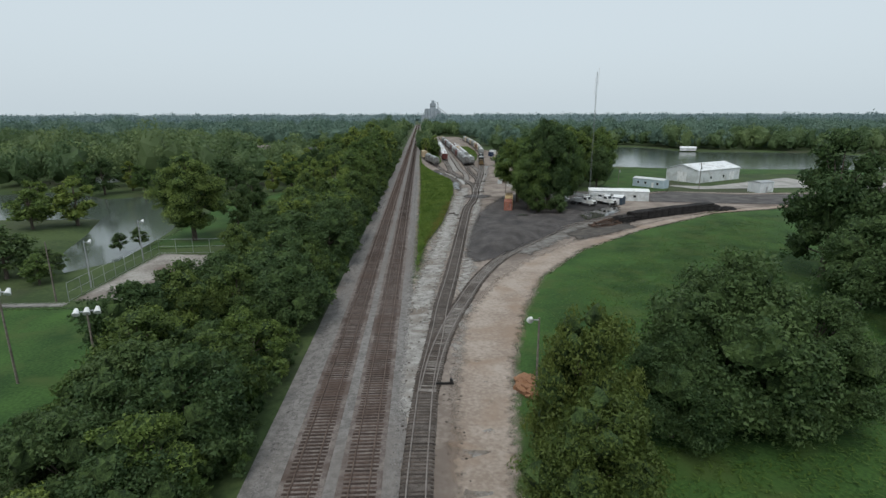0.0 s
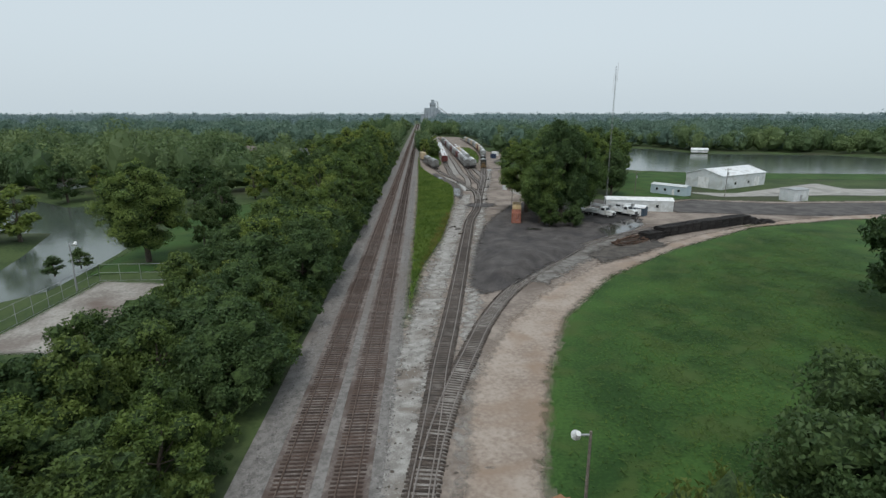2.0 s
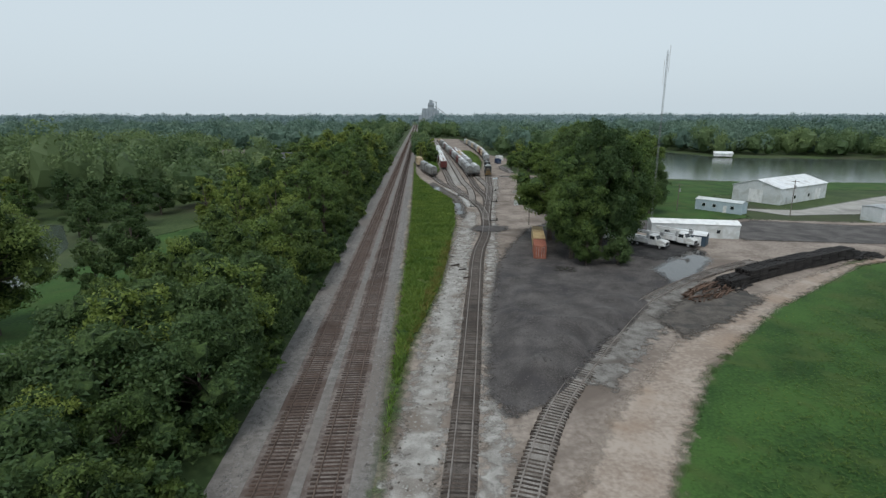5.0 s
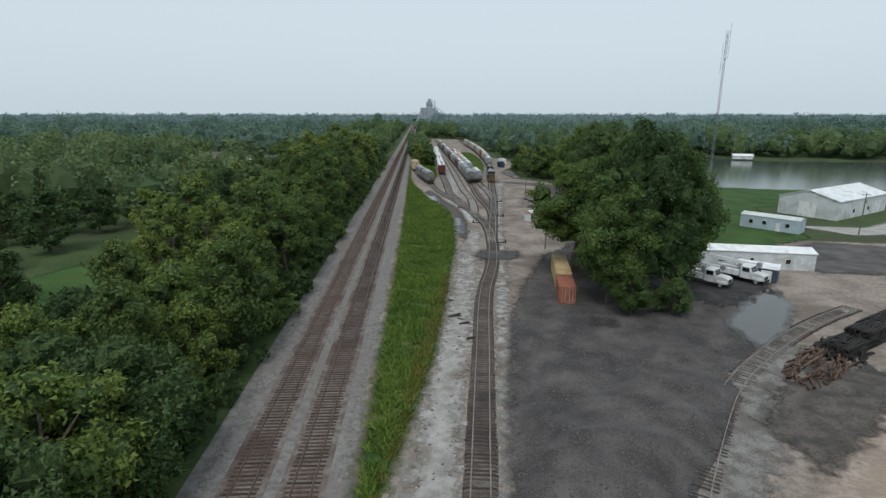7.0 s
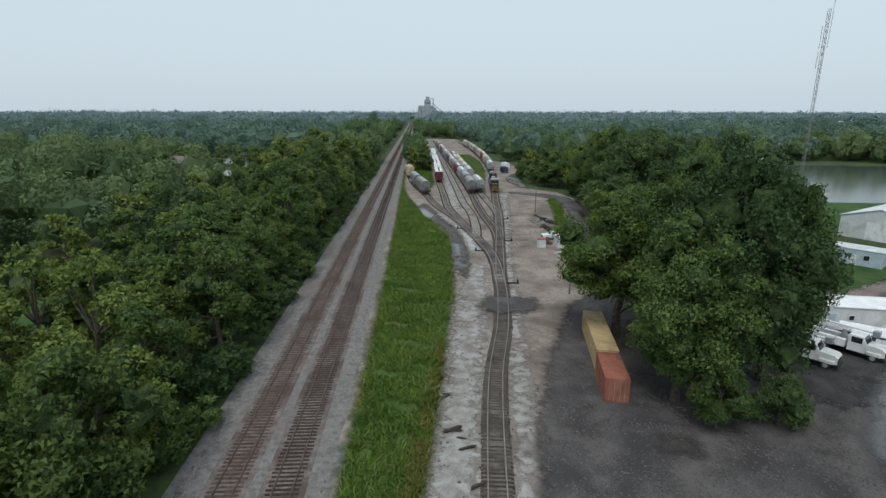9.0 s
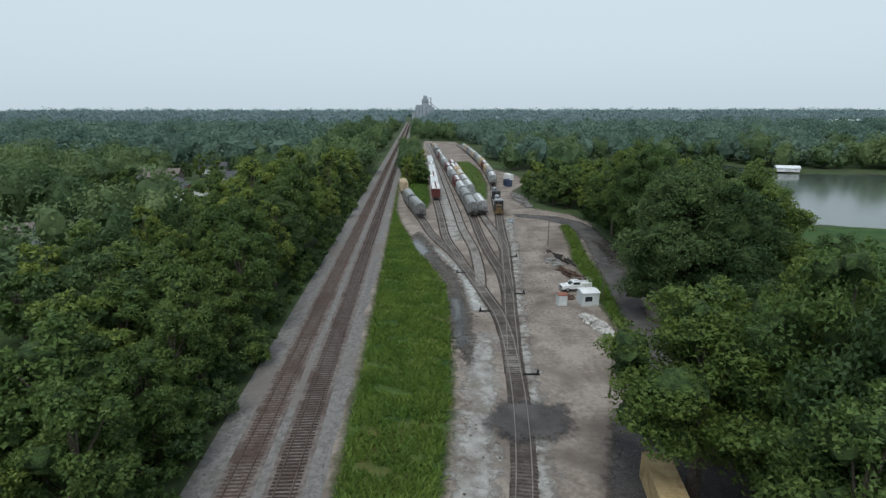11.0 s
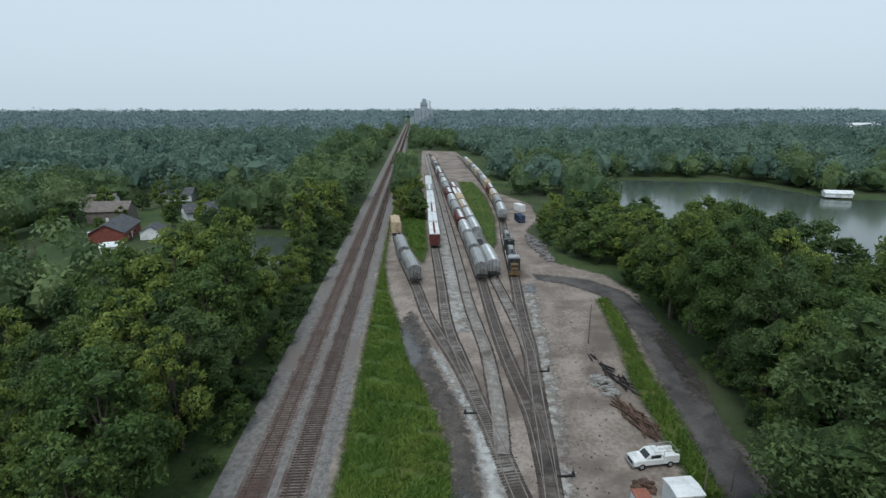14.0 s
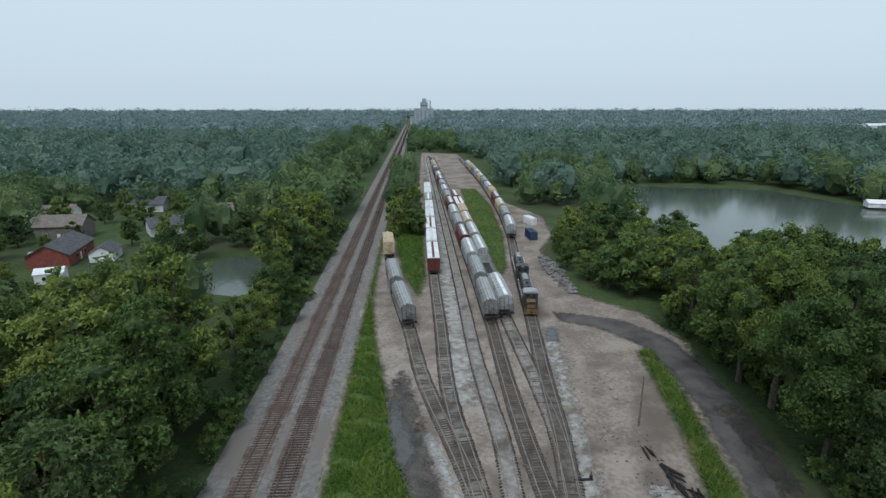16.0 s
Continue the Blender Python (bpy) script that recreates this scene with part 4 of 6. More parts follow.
# the belt right of the lane
for x, y, h in ((66, 361, 14), (73, 357, 15), (70, 371, 13), (80, 365, 14), (64, 381, 11), (75, 381, 13), (86, 351, 15), (92, 361, 13), (84, 379, 12), (69, 394, 12), (79, 397, 12), (66, 409, 11), (92, 345, 16), (62.5, 366, 9), (98, 371, 12), (92, 388, 11), (74, 411, 12), (86, 408, 12), (95, 402, 11)):
    planted.append((x, y))
    plant(rng.choice(mid), x, y, h * 1.08, 1.3, rng.uniform(0, 6.28))
row(rng, 18, 62, 92, 278, 345, 16, 23, 6.0, tall, 1.0, 2.2)
row(rng, 16, 64, 100, 272, 350, 14, 19, 6.2, mid, 0.95, 2.2)
row(rng, 18, 56, 84, 348, 425, 7, 10, 5.6, mid, 1.25, 2.5)
row(rng, 12, 7.5, 18.5, 418, 470, 9, 13, 4.6, mid, 1.1, -400)
for _ in range(34):
    y = rng.uniform(262, 344)
    plant(rng.choice(["bush_a", "bush_b"]), float(np.interp(y, (262, 283, 299, 312, 326, 344), (58, 60, 63, 66, 67.5, 66))) + rng.uniform(0, 2.5), y, rng.uniform(2, 4.4), 1.0, rng.uniform(0, 6.28))


# ---- woods: countless trees in a few meshes ----
def woods(name, seed, x0, x1, y0, y1, gap, h0, h1, cards, size, mat, label, keep, anywhere=False):
    r = np.random.RandomState(seed)
    gx, gy = np.meshgrid(np.arange(x0, x1, gap), np.arange(y0, y1, gap))
    x, y = gx.ravel() + r.uniform(-0.4, 0.4, gx.size) * gap, gy.ravel() + r.uniform(-0.4, 0.4, gx.size) * gap
    ok = keep(x, y)
    for p in ([] if anywhere else OPEN):
        ok &= inset(p, x, y) < -gap * 0.55
    x, y = x[ok], y[ok]
    some = r.rand(len(x)) > 0.1 + 0.25 * (waves(x, y, 90, seed + 5) > 0.35)
    x, y = x[some], y[some]
    n = len(x)
    big = r.uniform(0.62, 1.35, n) * (1 + 0.22 * waves(x, y, 70, seed + 2))
    h = r.uniform(h0, h1, n) * (0.45 + 0.52 * big) * (1 + 0.16 * waves(x, y, 120, seed))
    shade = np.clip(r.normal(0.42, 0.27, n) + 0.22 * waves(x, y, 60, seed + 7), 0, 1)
    # lumps on each crown
    nl = 9
    a, t = r.uniform(0, 6.283, (n, nl)), np.tile(np.linspace(0.36, 0.95, nl), (n, 1)) + r.uniform(-0.08, 0.08, (n, nl))
    rad = gap * 0.56 * big[:, None]
    rr = rad * np.sin(math.pi * np.clip(0.2 + 0.72 * t, 0, 0.96)) ** 0.6 * r.uniform(0.35, 0.9, (n, nl))
    lx, ly, lz = x[:, None] + rr * np.cos(a), y[:, None] + rr * np.sin(a), G + h[:, None] * t * 0.9
    lr = rad * r.uniform(0.36, 0.56, (n, nl))
    L = np.stack([lx, ly, lz, lr], -1).reshape(-1, 4)
    Q, pick = leaves_on(r, L, n * cards, size, 0.15, 0.32)
    tagged(new(name, quads_of(name, Q, mat, shade[pick // nl])), label, "woods", kind="stuff")
    rad = rad[:, 0]
    # the inside of the crowns, its shade painted by a darker tone
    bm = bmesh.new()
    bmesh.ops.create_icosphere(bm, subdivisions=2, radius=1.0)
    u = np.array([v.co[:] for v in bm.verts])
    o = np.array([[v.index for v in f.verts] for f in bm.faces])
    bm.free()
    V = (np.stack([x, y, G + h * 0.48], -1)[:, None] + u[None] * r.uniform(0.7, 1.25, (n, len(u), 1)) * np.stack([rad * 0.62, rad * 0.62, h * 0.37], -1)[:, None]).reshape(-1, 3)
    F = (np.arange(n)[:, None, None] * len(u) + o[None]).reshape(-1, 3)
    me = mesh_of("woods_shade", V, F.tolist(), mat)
    # the factor 0.45 darkens the cores in place of real shade
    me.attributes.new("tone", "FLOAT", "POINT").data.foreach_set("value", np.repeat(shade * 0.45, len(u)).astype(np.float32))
    tagged(new("woods_shade", me), "inner foliage of the woods with shade painted in", "woods", kind="stuff")


def wedge(x, y):
    """The stretch of country ahead that the flight overlooks."""
    return (np.abs(x - 12) < 60 + 0.95 * np.maximum(0, y - 40))


not_near = lambda x, y: wedge(x, y) & ~((x > -46) & (x < -6) & (y < 450)) & ~((x > 18) & (x < 60) & (y < 420))
no_pile = np.array(planted)


def clear(x, y):
    d = np.min((x[:, None] - no_pile[None, :, 0]) ** 2 + (y[:, None] - no_pile[None, :, 1]) ** 2, 1)
    return wedge(x, y) & (d > 36)


woods("woods", 31, -330, -46, 140, 480, 12, 9, 18, 560, 0.6, M_WOODS, "mixed green woods and garden trees", lambda x, y: clear(x, y) & ~((x > -140) & (y < 265)))
woods("woods", 32, 58, 420, 215, 560, 12, 10, 18, 560, 0.6, M_WOODS, "mixed green woods round the lake", lambda x, y: clear(x, y) & (inset(POND_R, x, y) < -2) & ~((x < 240) & (y < 335) & (x > 100)) & ~((x < 114) & (y < 425)))
woods("woods", 37, -48, -10, 330, 430, 9.5, 13, 19, 520, 0.5, M_WOODS, "leafy green woods beside the main tracks", lambda x, y: clear(x, y) & (x < -11) & ~((x > -26) & (y < 374)))
woods("woods", 38, 7, 19, 440, 620, 6, 9, 13, 190, 0.45, M_WOODS, "strip of green trees between tracks and yard", lambda x, y: clear(x, y), True)
woods("woods", 33, -46, 60, 430, 1000, 11, 12, 19, 380, 0.7, M_WOODS, "dense green woods along the railway", clear)
woods("woods", 34, -560, 620, 480, 900, 15, 12, 20, 300, 0.95, M_WOODS_MID, "broad green woods beyond the yard tinted with haze", lambda x, y: clear(x, y) & ((x < -46) | (x > 60)))
woods("distant_woods", 35, -1250, 1350, 900, 1700, 26, 12, 20, 170, 1.8, M_WOODS_FAR, "distant green woods with haze painted in", wedge)
woods("distant_woods", 36, -2300, 2400, 1700, 2900, 50, 9, 17, 80, 3.6, M_WOODS_FAR, "farthest green woods with haze painted in", wedge)

# a far ridge that closes the view, its haze put into the colour
bm = bmesh.new()
prev = None
for i in range(161):
    a = radians(-52 + 104 * i / 160)
    x, y = 12 + 4300 * math.sin(a), 150 + 4300 * math.cos(a)
    h = 5 + 5 * math.sin(i * 0.21) * math.sin(i * 0.083 + 1) + 2 * math.sin(i * 1.7) + 2 * math.sin(i * 2.9)
    cur = (bm.verts.new((x, y, -5)), bm.verts.new((x, y, h)), bm.verts.new((x * 1.01, y * 1.01, h * 0.8)))
    if prev:
        bm.faces.new((prev[0], cur[0], cur[1], prev[1]))
        bm.faces.new((prev[1], cur[1], cur[2], prev[2]))
    prev = cur
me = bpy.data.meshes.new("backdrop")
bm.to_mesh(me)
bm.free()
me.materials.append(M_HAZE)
tagged(new("backdrop", me), "wooded ridge backdrop painted pale blue-grey with haze", "backdrop", kind="structure")


# ---- standing grass ----
def tufts(label, poly, n, h0, h1, mat, seed, z, soft=0.6, flat=0.3):
    r = np.random.RandomState(seed)
    P = np.array(poly)
    x, y = r.uniform(P[:, 0].min(), P[:, 0].max(), 4 * n), r.uniform(P[:, 1].min(), P[:, 1].max(), 4 * n)
    d = inset(poly, x, y)
    ok = np.nonzero((d > 0.2 + soft * r.rand(4 * n)) & (waves(x, y, 7, seed) > -0.5))[0][:n]
    x, y, d = x[ok], y[ok], d[ok]
    k = len(x)
    a, h, w = r.uniform(0, 6.283, k), r.uniform(h0, h1, k), r.uniform(0.04, 0.11, k)
    c = np.stack([x, y, z + np.clip(d, 0, 2.5) * 0.09], 1)
    u = np.stack([np.cos(a) * w, np.sin(a) * w, 0 * a], 1)
    lean = np.stack([r.normal(0, flat, k) * h, r.normal(0, flat, k) * h, h], 1)
    tagged(new("grass", quads_of("grass", np.stack([c - u, c + u, c + u * 0.3 + lean, c - u * 0.5 + lean * 0.9], 1), mat)), label, "grass", kind="stuff")


tufts("tall green weeds standing between the tracks", STRIP, 62000, 0.2, 0.7, M_GRASS, 41, G + 0.05, 0.6, 0.7)
tufts("dry yellowish weeds in the grass strip", DRY, 15000, 0.25, 0.75, M_DRY, 46, G + 0.06, 0.9, 0.7)
tufts("green weeds standing beside the lane", VERGE, 10000, 0.25, 0.8, M_GRASS, 42, G + 0.08, 0.6, 0.7)
tufts("green weeds standing between parked rail cars", ISLAND, 8000, 0.25, 0.9, M_GRASS, 43, G + 0.05, 0.6, 0.7)
tufts("thin weeds between yard tracks", BETWEEN, 5000, 0.2, 0.6, M_GRASS, 44, G + 0.05, 0.6, 0.7)


tufts("short uneven grass of the mown field", [(13.5, 76), (17.5, 109), (22, 127), (28, 142.5), (41, 161), (60, 179), (92, 201), (110, 200), (90, 150), (60, 76)], 42000, 0.04, 0.12, M_TURF, 45, G, 12, 2.6)


def stones(label, poly, n, s0, s1, mat, seed, z):
    """Loose stones strewn over an area."""
    r = np.random.RandomState(seed)
    P = np.array(poly)
    x, y = r.uniform(P[:, 0].min(), P[:, 0].max(), 5 * n), r.uniform(P[:, 1].min(), P[:, 1].max(), 5 * n)
    d = inset(poly, x, y)
    ok = np.nonzero((d > 0.3) & (waves(x, y, 6, seed) > r.uniform(-1, 0.8, 5 * n)))[0][:n]
    x, y, d = x[ok], y[ok], d[ok]
    k = len(x)
    u = np.array([(0, 0, 1), (1, 0, 0), (0, 1, 0), (-1, 0, 0), (0, -1, 0)], float)
    s = r.uniform(s0, s1, k)[:, None, None] * r.uniform(0.6, 1.3, (k, 1, 3)) * np.array([1, 1, 0.6])
    zz = z(x, y, d) if callable(z) else np.full(k, z)
    a = r.uniform(0, 6.283, k)
    c, sn = np.cos(a), np.sin(a)
    w = u[None] * s
    V = np.stack([w[..., 0] * c[:, None] - w[..., 1] * sn[:, None] + x[:, None], w[..., 0] * sn[:, None] + w[..., 1] * c[:, None] + y[:, None], w[..., 2] + zz[:, None]], -1).reshape(-1, 3)
    F = (np.arange(k)[:, None, None] * 5 + np.array([(0, 1, 2), (0, 2, 3), (0, 3, 4), (0, 4, 1)])[None]).reshape(-1, 3)
    tagged(new("stone", mesh_of("stone", V, F.tolist(), mat)), label, "stones", kind="stuff")


stones("dark crushed stones strewn over the gravel yard", STONEYARD, 14000, 0.05, 0.15, M_CHIPS, 51, lambda x, y, d: G + 0.12 + mounds(x, y, d))
stones("pale stones strewn beside the siding", ribbon([(9.2, 100), (10.2, 125), (15, 165), (18.2, 190), (25, 240), (28, 262)], -5.5, -1.7), 6000, 0.04, 0.13, M_CHIPS3, 52, G + 0.08)
stones("dark clods strewn beside the siding", ribbon([(9.2, 90), (10.2, 125), (15, 165), (18.2, 190), (25, 240)], -6, 2), 600, 0.06, 0.2, M_CLOD, 53, G + 0.09)
stones("dark clods and chips strewn over the yard", [(24, 262), (30, 300), (24, 380), (46, 380), (48, 300), (34, 262)], 900, 0.06, 0.2, M_CLOD, 54, G + 0.05)
stones("grey ballast stones along the main tracks", [(-6.3, 70), (-3.7, 70), (-3.7, 240), (-6.3, 240)], 9000, 0.05, 0.13, M_CHIPS2, 55, -0.27)
stones("grey ballast stones along the main tracks", [(3.7, 70), (5.7, 70), (5.7, 300), (3.7, 300)], 8000, 0.05, 0.13, M_CHIPS2, 56, -0.27)

# ---- rail cars ----
def on_line(line, y):
    q = line_at(line, 0.5)
    i = int(np.argmin(np.abs(q[:, 1] - y)))
    return q[i]


def truck_set(car, y, z=0.0):
    """One bogie: side frames, bolster, four wheels."""
    bm = bmesh.new()
    for s in (-1, 1):
        box(bm, s * 0.95 - 0.08, y - 1.25, 0.35, s * 0.95 + 0.08, y + 1.25, 0.62, 0.03)
    box(bm, -1.0, y - 0.2, 0.45, 1.0, y + 0.2, 0.8)
    b = part("bogie", bm, M_BLACK, car, "dark steel bogie")
    for s in (-1, 1):
        for d in (-0.88, 0.88):
            part("wheel", a_rod((s * 0.69, y + d, 0.44), (s * 0.82, y + d, 0.44), 0.44, seg=14), M_RAIL, b, "steel wheel")


def hopper(length, paint, label, hatch=None):
    """A covered hopper: ribbed bowed sides, sloped ends, chutes, running board and roof hatches."""
    t = thing("hopper_car", label, "rail car", group="parked rail cars")
    h, w = length / 2, 1.5
    bm = bmesh.new()
    prism(bm, [(-w * 0.93, 1.5), (w * 0.93, 1.5), (w, 2.2), (w, 3.7), (w * 0.86, 4.25), (w * 0.5, 4.55), (-w * 0.5, 4.55), (-w * 0.86, 4.25), (-w, 3.7), (-w, 2.2)], -h + 1.3, h - 1.3)
    part("body", bm, paint, t)
    for s in (-1, 1):
        bm = bmesh.new()
        n = int(length / 1.25)
        for i in range(n):
            y = -h + 1.6 + (2 * h - 3.2) * i / (n - 1)
            box(bm, s * w - 0.05, y - 0.05, 1.6, s * w + 0.06, y + 0.05, 3.75)
        box(bm, s * w - 0.06, -h + 0.4, 1.28, s * w + 0.02, h - 0.4, 1.56)
        box(bm, s * w - 0.08, -h + 1.3, 3.68, s * w + 0.07, h - 1.3, 3.82)
        part("side_ribs", bm, paint, t, "ribbed side frame")
        bm = bmesh.new()
        e = s * h
        box(bm, -1.45, min(e, e - s * 0.25), 1.1, 1.45, max(e, e - s * 0.25), 1.5)
        for x in (-1.3, -0.45, 0.45, 1.3):
            rod(bm, (x, e - s * 0.15, 1.4), (x, e - s * 1.3, 4.1), 0.045)
        for z in (1.9, 2.4, 2.9, 3.4, 3.9):
            rod(bm, (-1.25, e - s * (0.15 + (z - 1.4) * 0.42), z), (-0.5, e - s * (0.15 + (z - 1.4) * 0.42), z), 0.03, seg=5)
        part("end_frame", bm, M_BLACK, t, "dark end platform with ladder")
        bm = bmesh.new()
        v = [bm.verts.new(p) for p in ((-1.35, e - s * 1.3, 3.7), (1.35, e - s * 1.3, 3.7), (1.2, e - s * 3.2, 1.3), (-1.2, e - s * 3.2, 1.3))]
        bm.faces.new(v)
        part("slope_sheet", bm, paint, t)
        part("coupler", a_box(-0.15, min(e, e + s * 0.6), 0.75, 0.15, max(e, e + s * 0.6), 1.05, bevel=0.03), M_BLACK, t, "steel coupler")
        truck_set(t, s * (h - 2.0))
    for i in range(3):
        y = (i - 1) * (length - 5) / 3.2
        bm = bmesh.new()
        q = bmesh.ops.create_cone(bm, cap_ends=True, segments=4, radius1=0.45, radius2=1.75, depth=1.1, matrix=Matrix.Translation((0, y, 1.0)) @ Matrix.Rotation(radians(45), 4, "Z"))
        part("chute", bm, paint, t)
    bm = bmesh.new()
    box(bm, -0.36, -h + 1.5, 4.56, 0.36, h - 1.5, 4.72, 0.04)
    part("hatch_trough", bm, hatch or paint, t, "long pale roof hatch")
    bm = bmesh.new()
    for s in (-1, 1):
        box(bm, s * 0.62 - 0.14, -h + 1.0, 4.62, s * 0.62 + 0.14, h - 1.0, 4.66)
    part("running_board", bm, M_STEEL, t, "steel grating walkway")
    return t


def boxcar(length, paint, roof, label):
    t = thing("boxcar", label, "rail car", group="parked rail cars")
    h, w = length / 2, 1.5
    part("body", a_box(-w, -h + 0.35, 1.05, w, h - 0.35, 4.3, bevel=0.05), paint, t)
    bm = bmesh.new()
    prism(bm, [(-w - 0.04, 4.28), (w + 0.04, 4.28), (w, 4.42), (0, 4.62), (-w, 4.42)], -h + 0.3, h - 0.3)
    r = part("roof", bm, roof, t, "ribbed metal roof")
    for i in range(int(length / 1.2)):
        y = -h + 0.8 + i * 1.2
        b2 = bmesh.new()
        for s in (-1, 1):
            rod(b2, (0, y, 4.64), (s * w, y, 4.44), 0.035, seg=5)
        part("roof_rib", b2, roof, r)
    part("walkway", a_box(-0.3, -h + 0.3, 4.68, 0.3, h - 0.3, 4.73), paint, r, "roof walkway")
    for s in (-1, 1):
        part("door", a_box(min(s * w, s * (w + 0.07)), -1.3, 1.15, max(s * w, s * (w + 0.07)), 1.3, 4.15, bevel=0.02), paint, t, "sliding side door")
        bm = bmesh.new()
        for i in range(12):
            y = -h + 0.6 + (2 * h - 1.2) * i / 11
            if abs(y) > 1.4:
                box(bm, s * w - 0.03, y - 0.05, 1.1, s * w + 0.05, y + 0.05, 4.25)
        part("side_ribs", bm, paint, t)
        bm = bmesh.new()
        e = s * (h - 0.35)
        for z in (1.6, 2.2, 2.8, 3.4, 4.0):
            box(bm, -1.4, min(e, e + s * 0.07), z - 0.08, 1.4, max(e, e + s * 0.07), z + 0.08)
        part("end_ribs", bm, paint, t)
        part("coupler", a_box(-0.15, min(e, e + s * 0.9), 0.75, 0.15, max(e, e + s * 0.9), 1.05), M_BLACK, t, "steel coupler")
        truck_set(t, s * (h - 2.1))
    part("underframe", a_box(-0.9, -h + 0.4, 0.7, 0.9, h - 0.4, 1.05), M_BLACK, t)
    return t


def flatcar(length, label):
    t = thing("flat_car", label, "rail car", group="parked rail cars")
    h = length / 2
    part("deck", a_box(-1.45, -h + 0.3, 0.95, 1.45, h - 0.3, 1.25, bevel=0.03), M_BLACK, t, "dark deck")
    for s in (-1, 1):
        bm = bmesh.new()
        box(bm, s * 1.45 - 0.1, -h + 0.3, 0.7, s * 1.45 + 0.05, h - 0.3, 1.3)
        for i in range(9):
            y = -h + 0.8 + (2 * h - 1.6) * i / 8
            box(bm, s * 1.4 - 0.06, y - 0.06, 1.25, s * 1.4 + 0.06, y + 0.06, 3.1)
        part("stakes", bm, M_STEEL, t, "pale steel stake row")
        part("bulkhead", a_box(-1.4, s * (h - 0.4) - 0.12, 1.2, 1.4, s * (h - 0.4) + 0.12, 3.6, bevel=0.03), M_SILVER, t, "silver end bulkhead")
        truck_set(t, s * (h - 2.1))
    return t


def locomotive(nose, label):
    """A road switcher: frame, fuel tank, long hood, cab, short hood, fans, stacks, railings."""
    t = thing("locomotive", label, "locomotive", group="parked locomotives")
    part("frame", a_box(-1.45, -8.4, 1.05, 1.45, 8.4, 1.45, bevel=0.04), M_BLACK, t)
    part("fuel_tank", a_box(-1.25, -2.6, 0.35, 1.25, 2.6, 1.05, bevel=0.15), M_BLACK, t)
    part("long_hood", a_box(-0.92, -4.0, 1.45, 0.92, 7.6, 3.75, bevel=0.1), M_ENGINE, t, "dark grimy long hood")
    cab = part("cab", a_box(-1.5, -6.2, 1.45, 1.5, -4.0, 4.1, bevel=0.06), M_ENGINE, t)
    bm = bmesh.new()
    prism(bm, [(-1.56, 4.08), (1.56, 4.08), (1.3, 4.38), (0.5, 4.52), (-0.5, 4.52), (-1.3, 4.38)], -6.35, -3.85)
    part("cab_roof", bm, M_STEEL if nose else M_ENGINE, cab, "pale curved cab roof")
    for x in (-1.0, 0.45):
        part("window", a_box(x, -6.235, 3.1, x + 0.55, -6.205, 3.75), M_GLASS, cab, "dark windscreen pane")
    for s in (-1, 1):
        part("window", a_box(min(s * 1.5, s * 1.53), -5.7, 2.9, max(s * 1.5, s * 1.53), -4.5, 3.6), M_GLASS, cab, "dark side window")
    part("short_hood", a_box(-0.92, -8.0, 1.45, 0.92, -6.21, 2.95, bevel=0.12), M_YELLOWNOSE if nose else M_ENGINE, t, "faded yellow nose" if nose else "")
    part("headlight", a_box(-0.25, -6.4, 4.12, 0.25, -6.2, 4.34, bevel=0.03), M_STEEL, cab)
    for y in (4.2, 5.6, 7.0):
        part("fan", a_rod((0, y, 3.74), (0, y, 3.95), 0.62, seg=16), M_STEEL, t, "round radiator fan housing")
    for y in (-1.5, 1.2):
        part("exhaust_stack", a_box(-0.25, y - 0.3, 3.74, 0.25, y + 0.3, 4.05), M_BLACK, t)
    for s in (-1, 1):
        bm = bmesh.new()
        rod(bm, (s * 1.42, -3.8, 2.45), (s * 1.42, 8.2, 2.45), 0.03, seg=6)
        for i in range(8):
            y = -3.8 + 12 * i / 7
            rod(bm, (s * 1.42, y, 1.45), (s * 1.42, y, 2.45), 0.025, seg=6)
        part("handrail", bm, M_WHITE, t, "thin pale handrail")
        part("pilot", a_box(-1.45, s * 8.4 - 0.12, 0.35, 1.45, s * 8.4 + 0.12, 1.4, bevel=0.03), M_YELLOWNOSE if (nose and s < 0) else M_BLACK, t)
        part("coupler", a_box(-0.15, min(s * 8.5, s * 9.0), 0.75, 0.15, max(s * 8.5, s * 9.0), 1.05), M_BLACK, t, "steel coupler")
        truck_set(t, s * 5.6)
    part("step_light", a_box(-0.85, -8.03, 2.3, 0.85, -8.0, 2.8), M_BLACK, t, "dark number board")
    return t


CAR = {
    "grey": (hopper(16.6, M_GREYCAR, "weathered grey covered hopper car", M_SILVER), 17.6),
    "silver": (hopper(17.4, M_SILVER, "silver covered hopper car with white roof hatch", M_WHITE), 18.4),
    "tanhop": (hopper(16.6, M_TANCAR, "tan covered hopper car", M_WHITEROOF), 17.6),
    "maroon": (boxcar(16.4, M_MAROON, M_WHITE, "maroon boxcar with a white roof"), 17.4),
    "white": (boxcar(15.6, M_SIDING, M_WHITEROOF, "pale boxcar with white roof"), 16.6),
    "tan": (boxcar(13.0, M_TANCAR, M_TANCAR, "small faded tan boxcar with tan roof"), 14.0),
    "dark": (hopper(16.6, M_MAROON, "brown hopper car with pale hatch", M_WHITE), 17.6),
    "flat": (flatcar(17.0, "dark bulkhead flat car between hoppers"), 18.0),
    "engine": (locomotive(True, "grimy locomotive with faded yellow nose"), 17.8),
    "engine_b": (locomotive(False, "dark grimy locomotive unit"), 17.8),
}
placed = set()


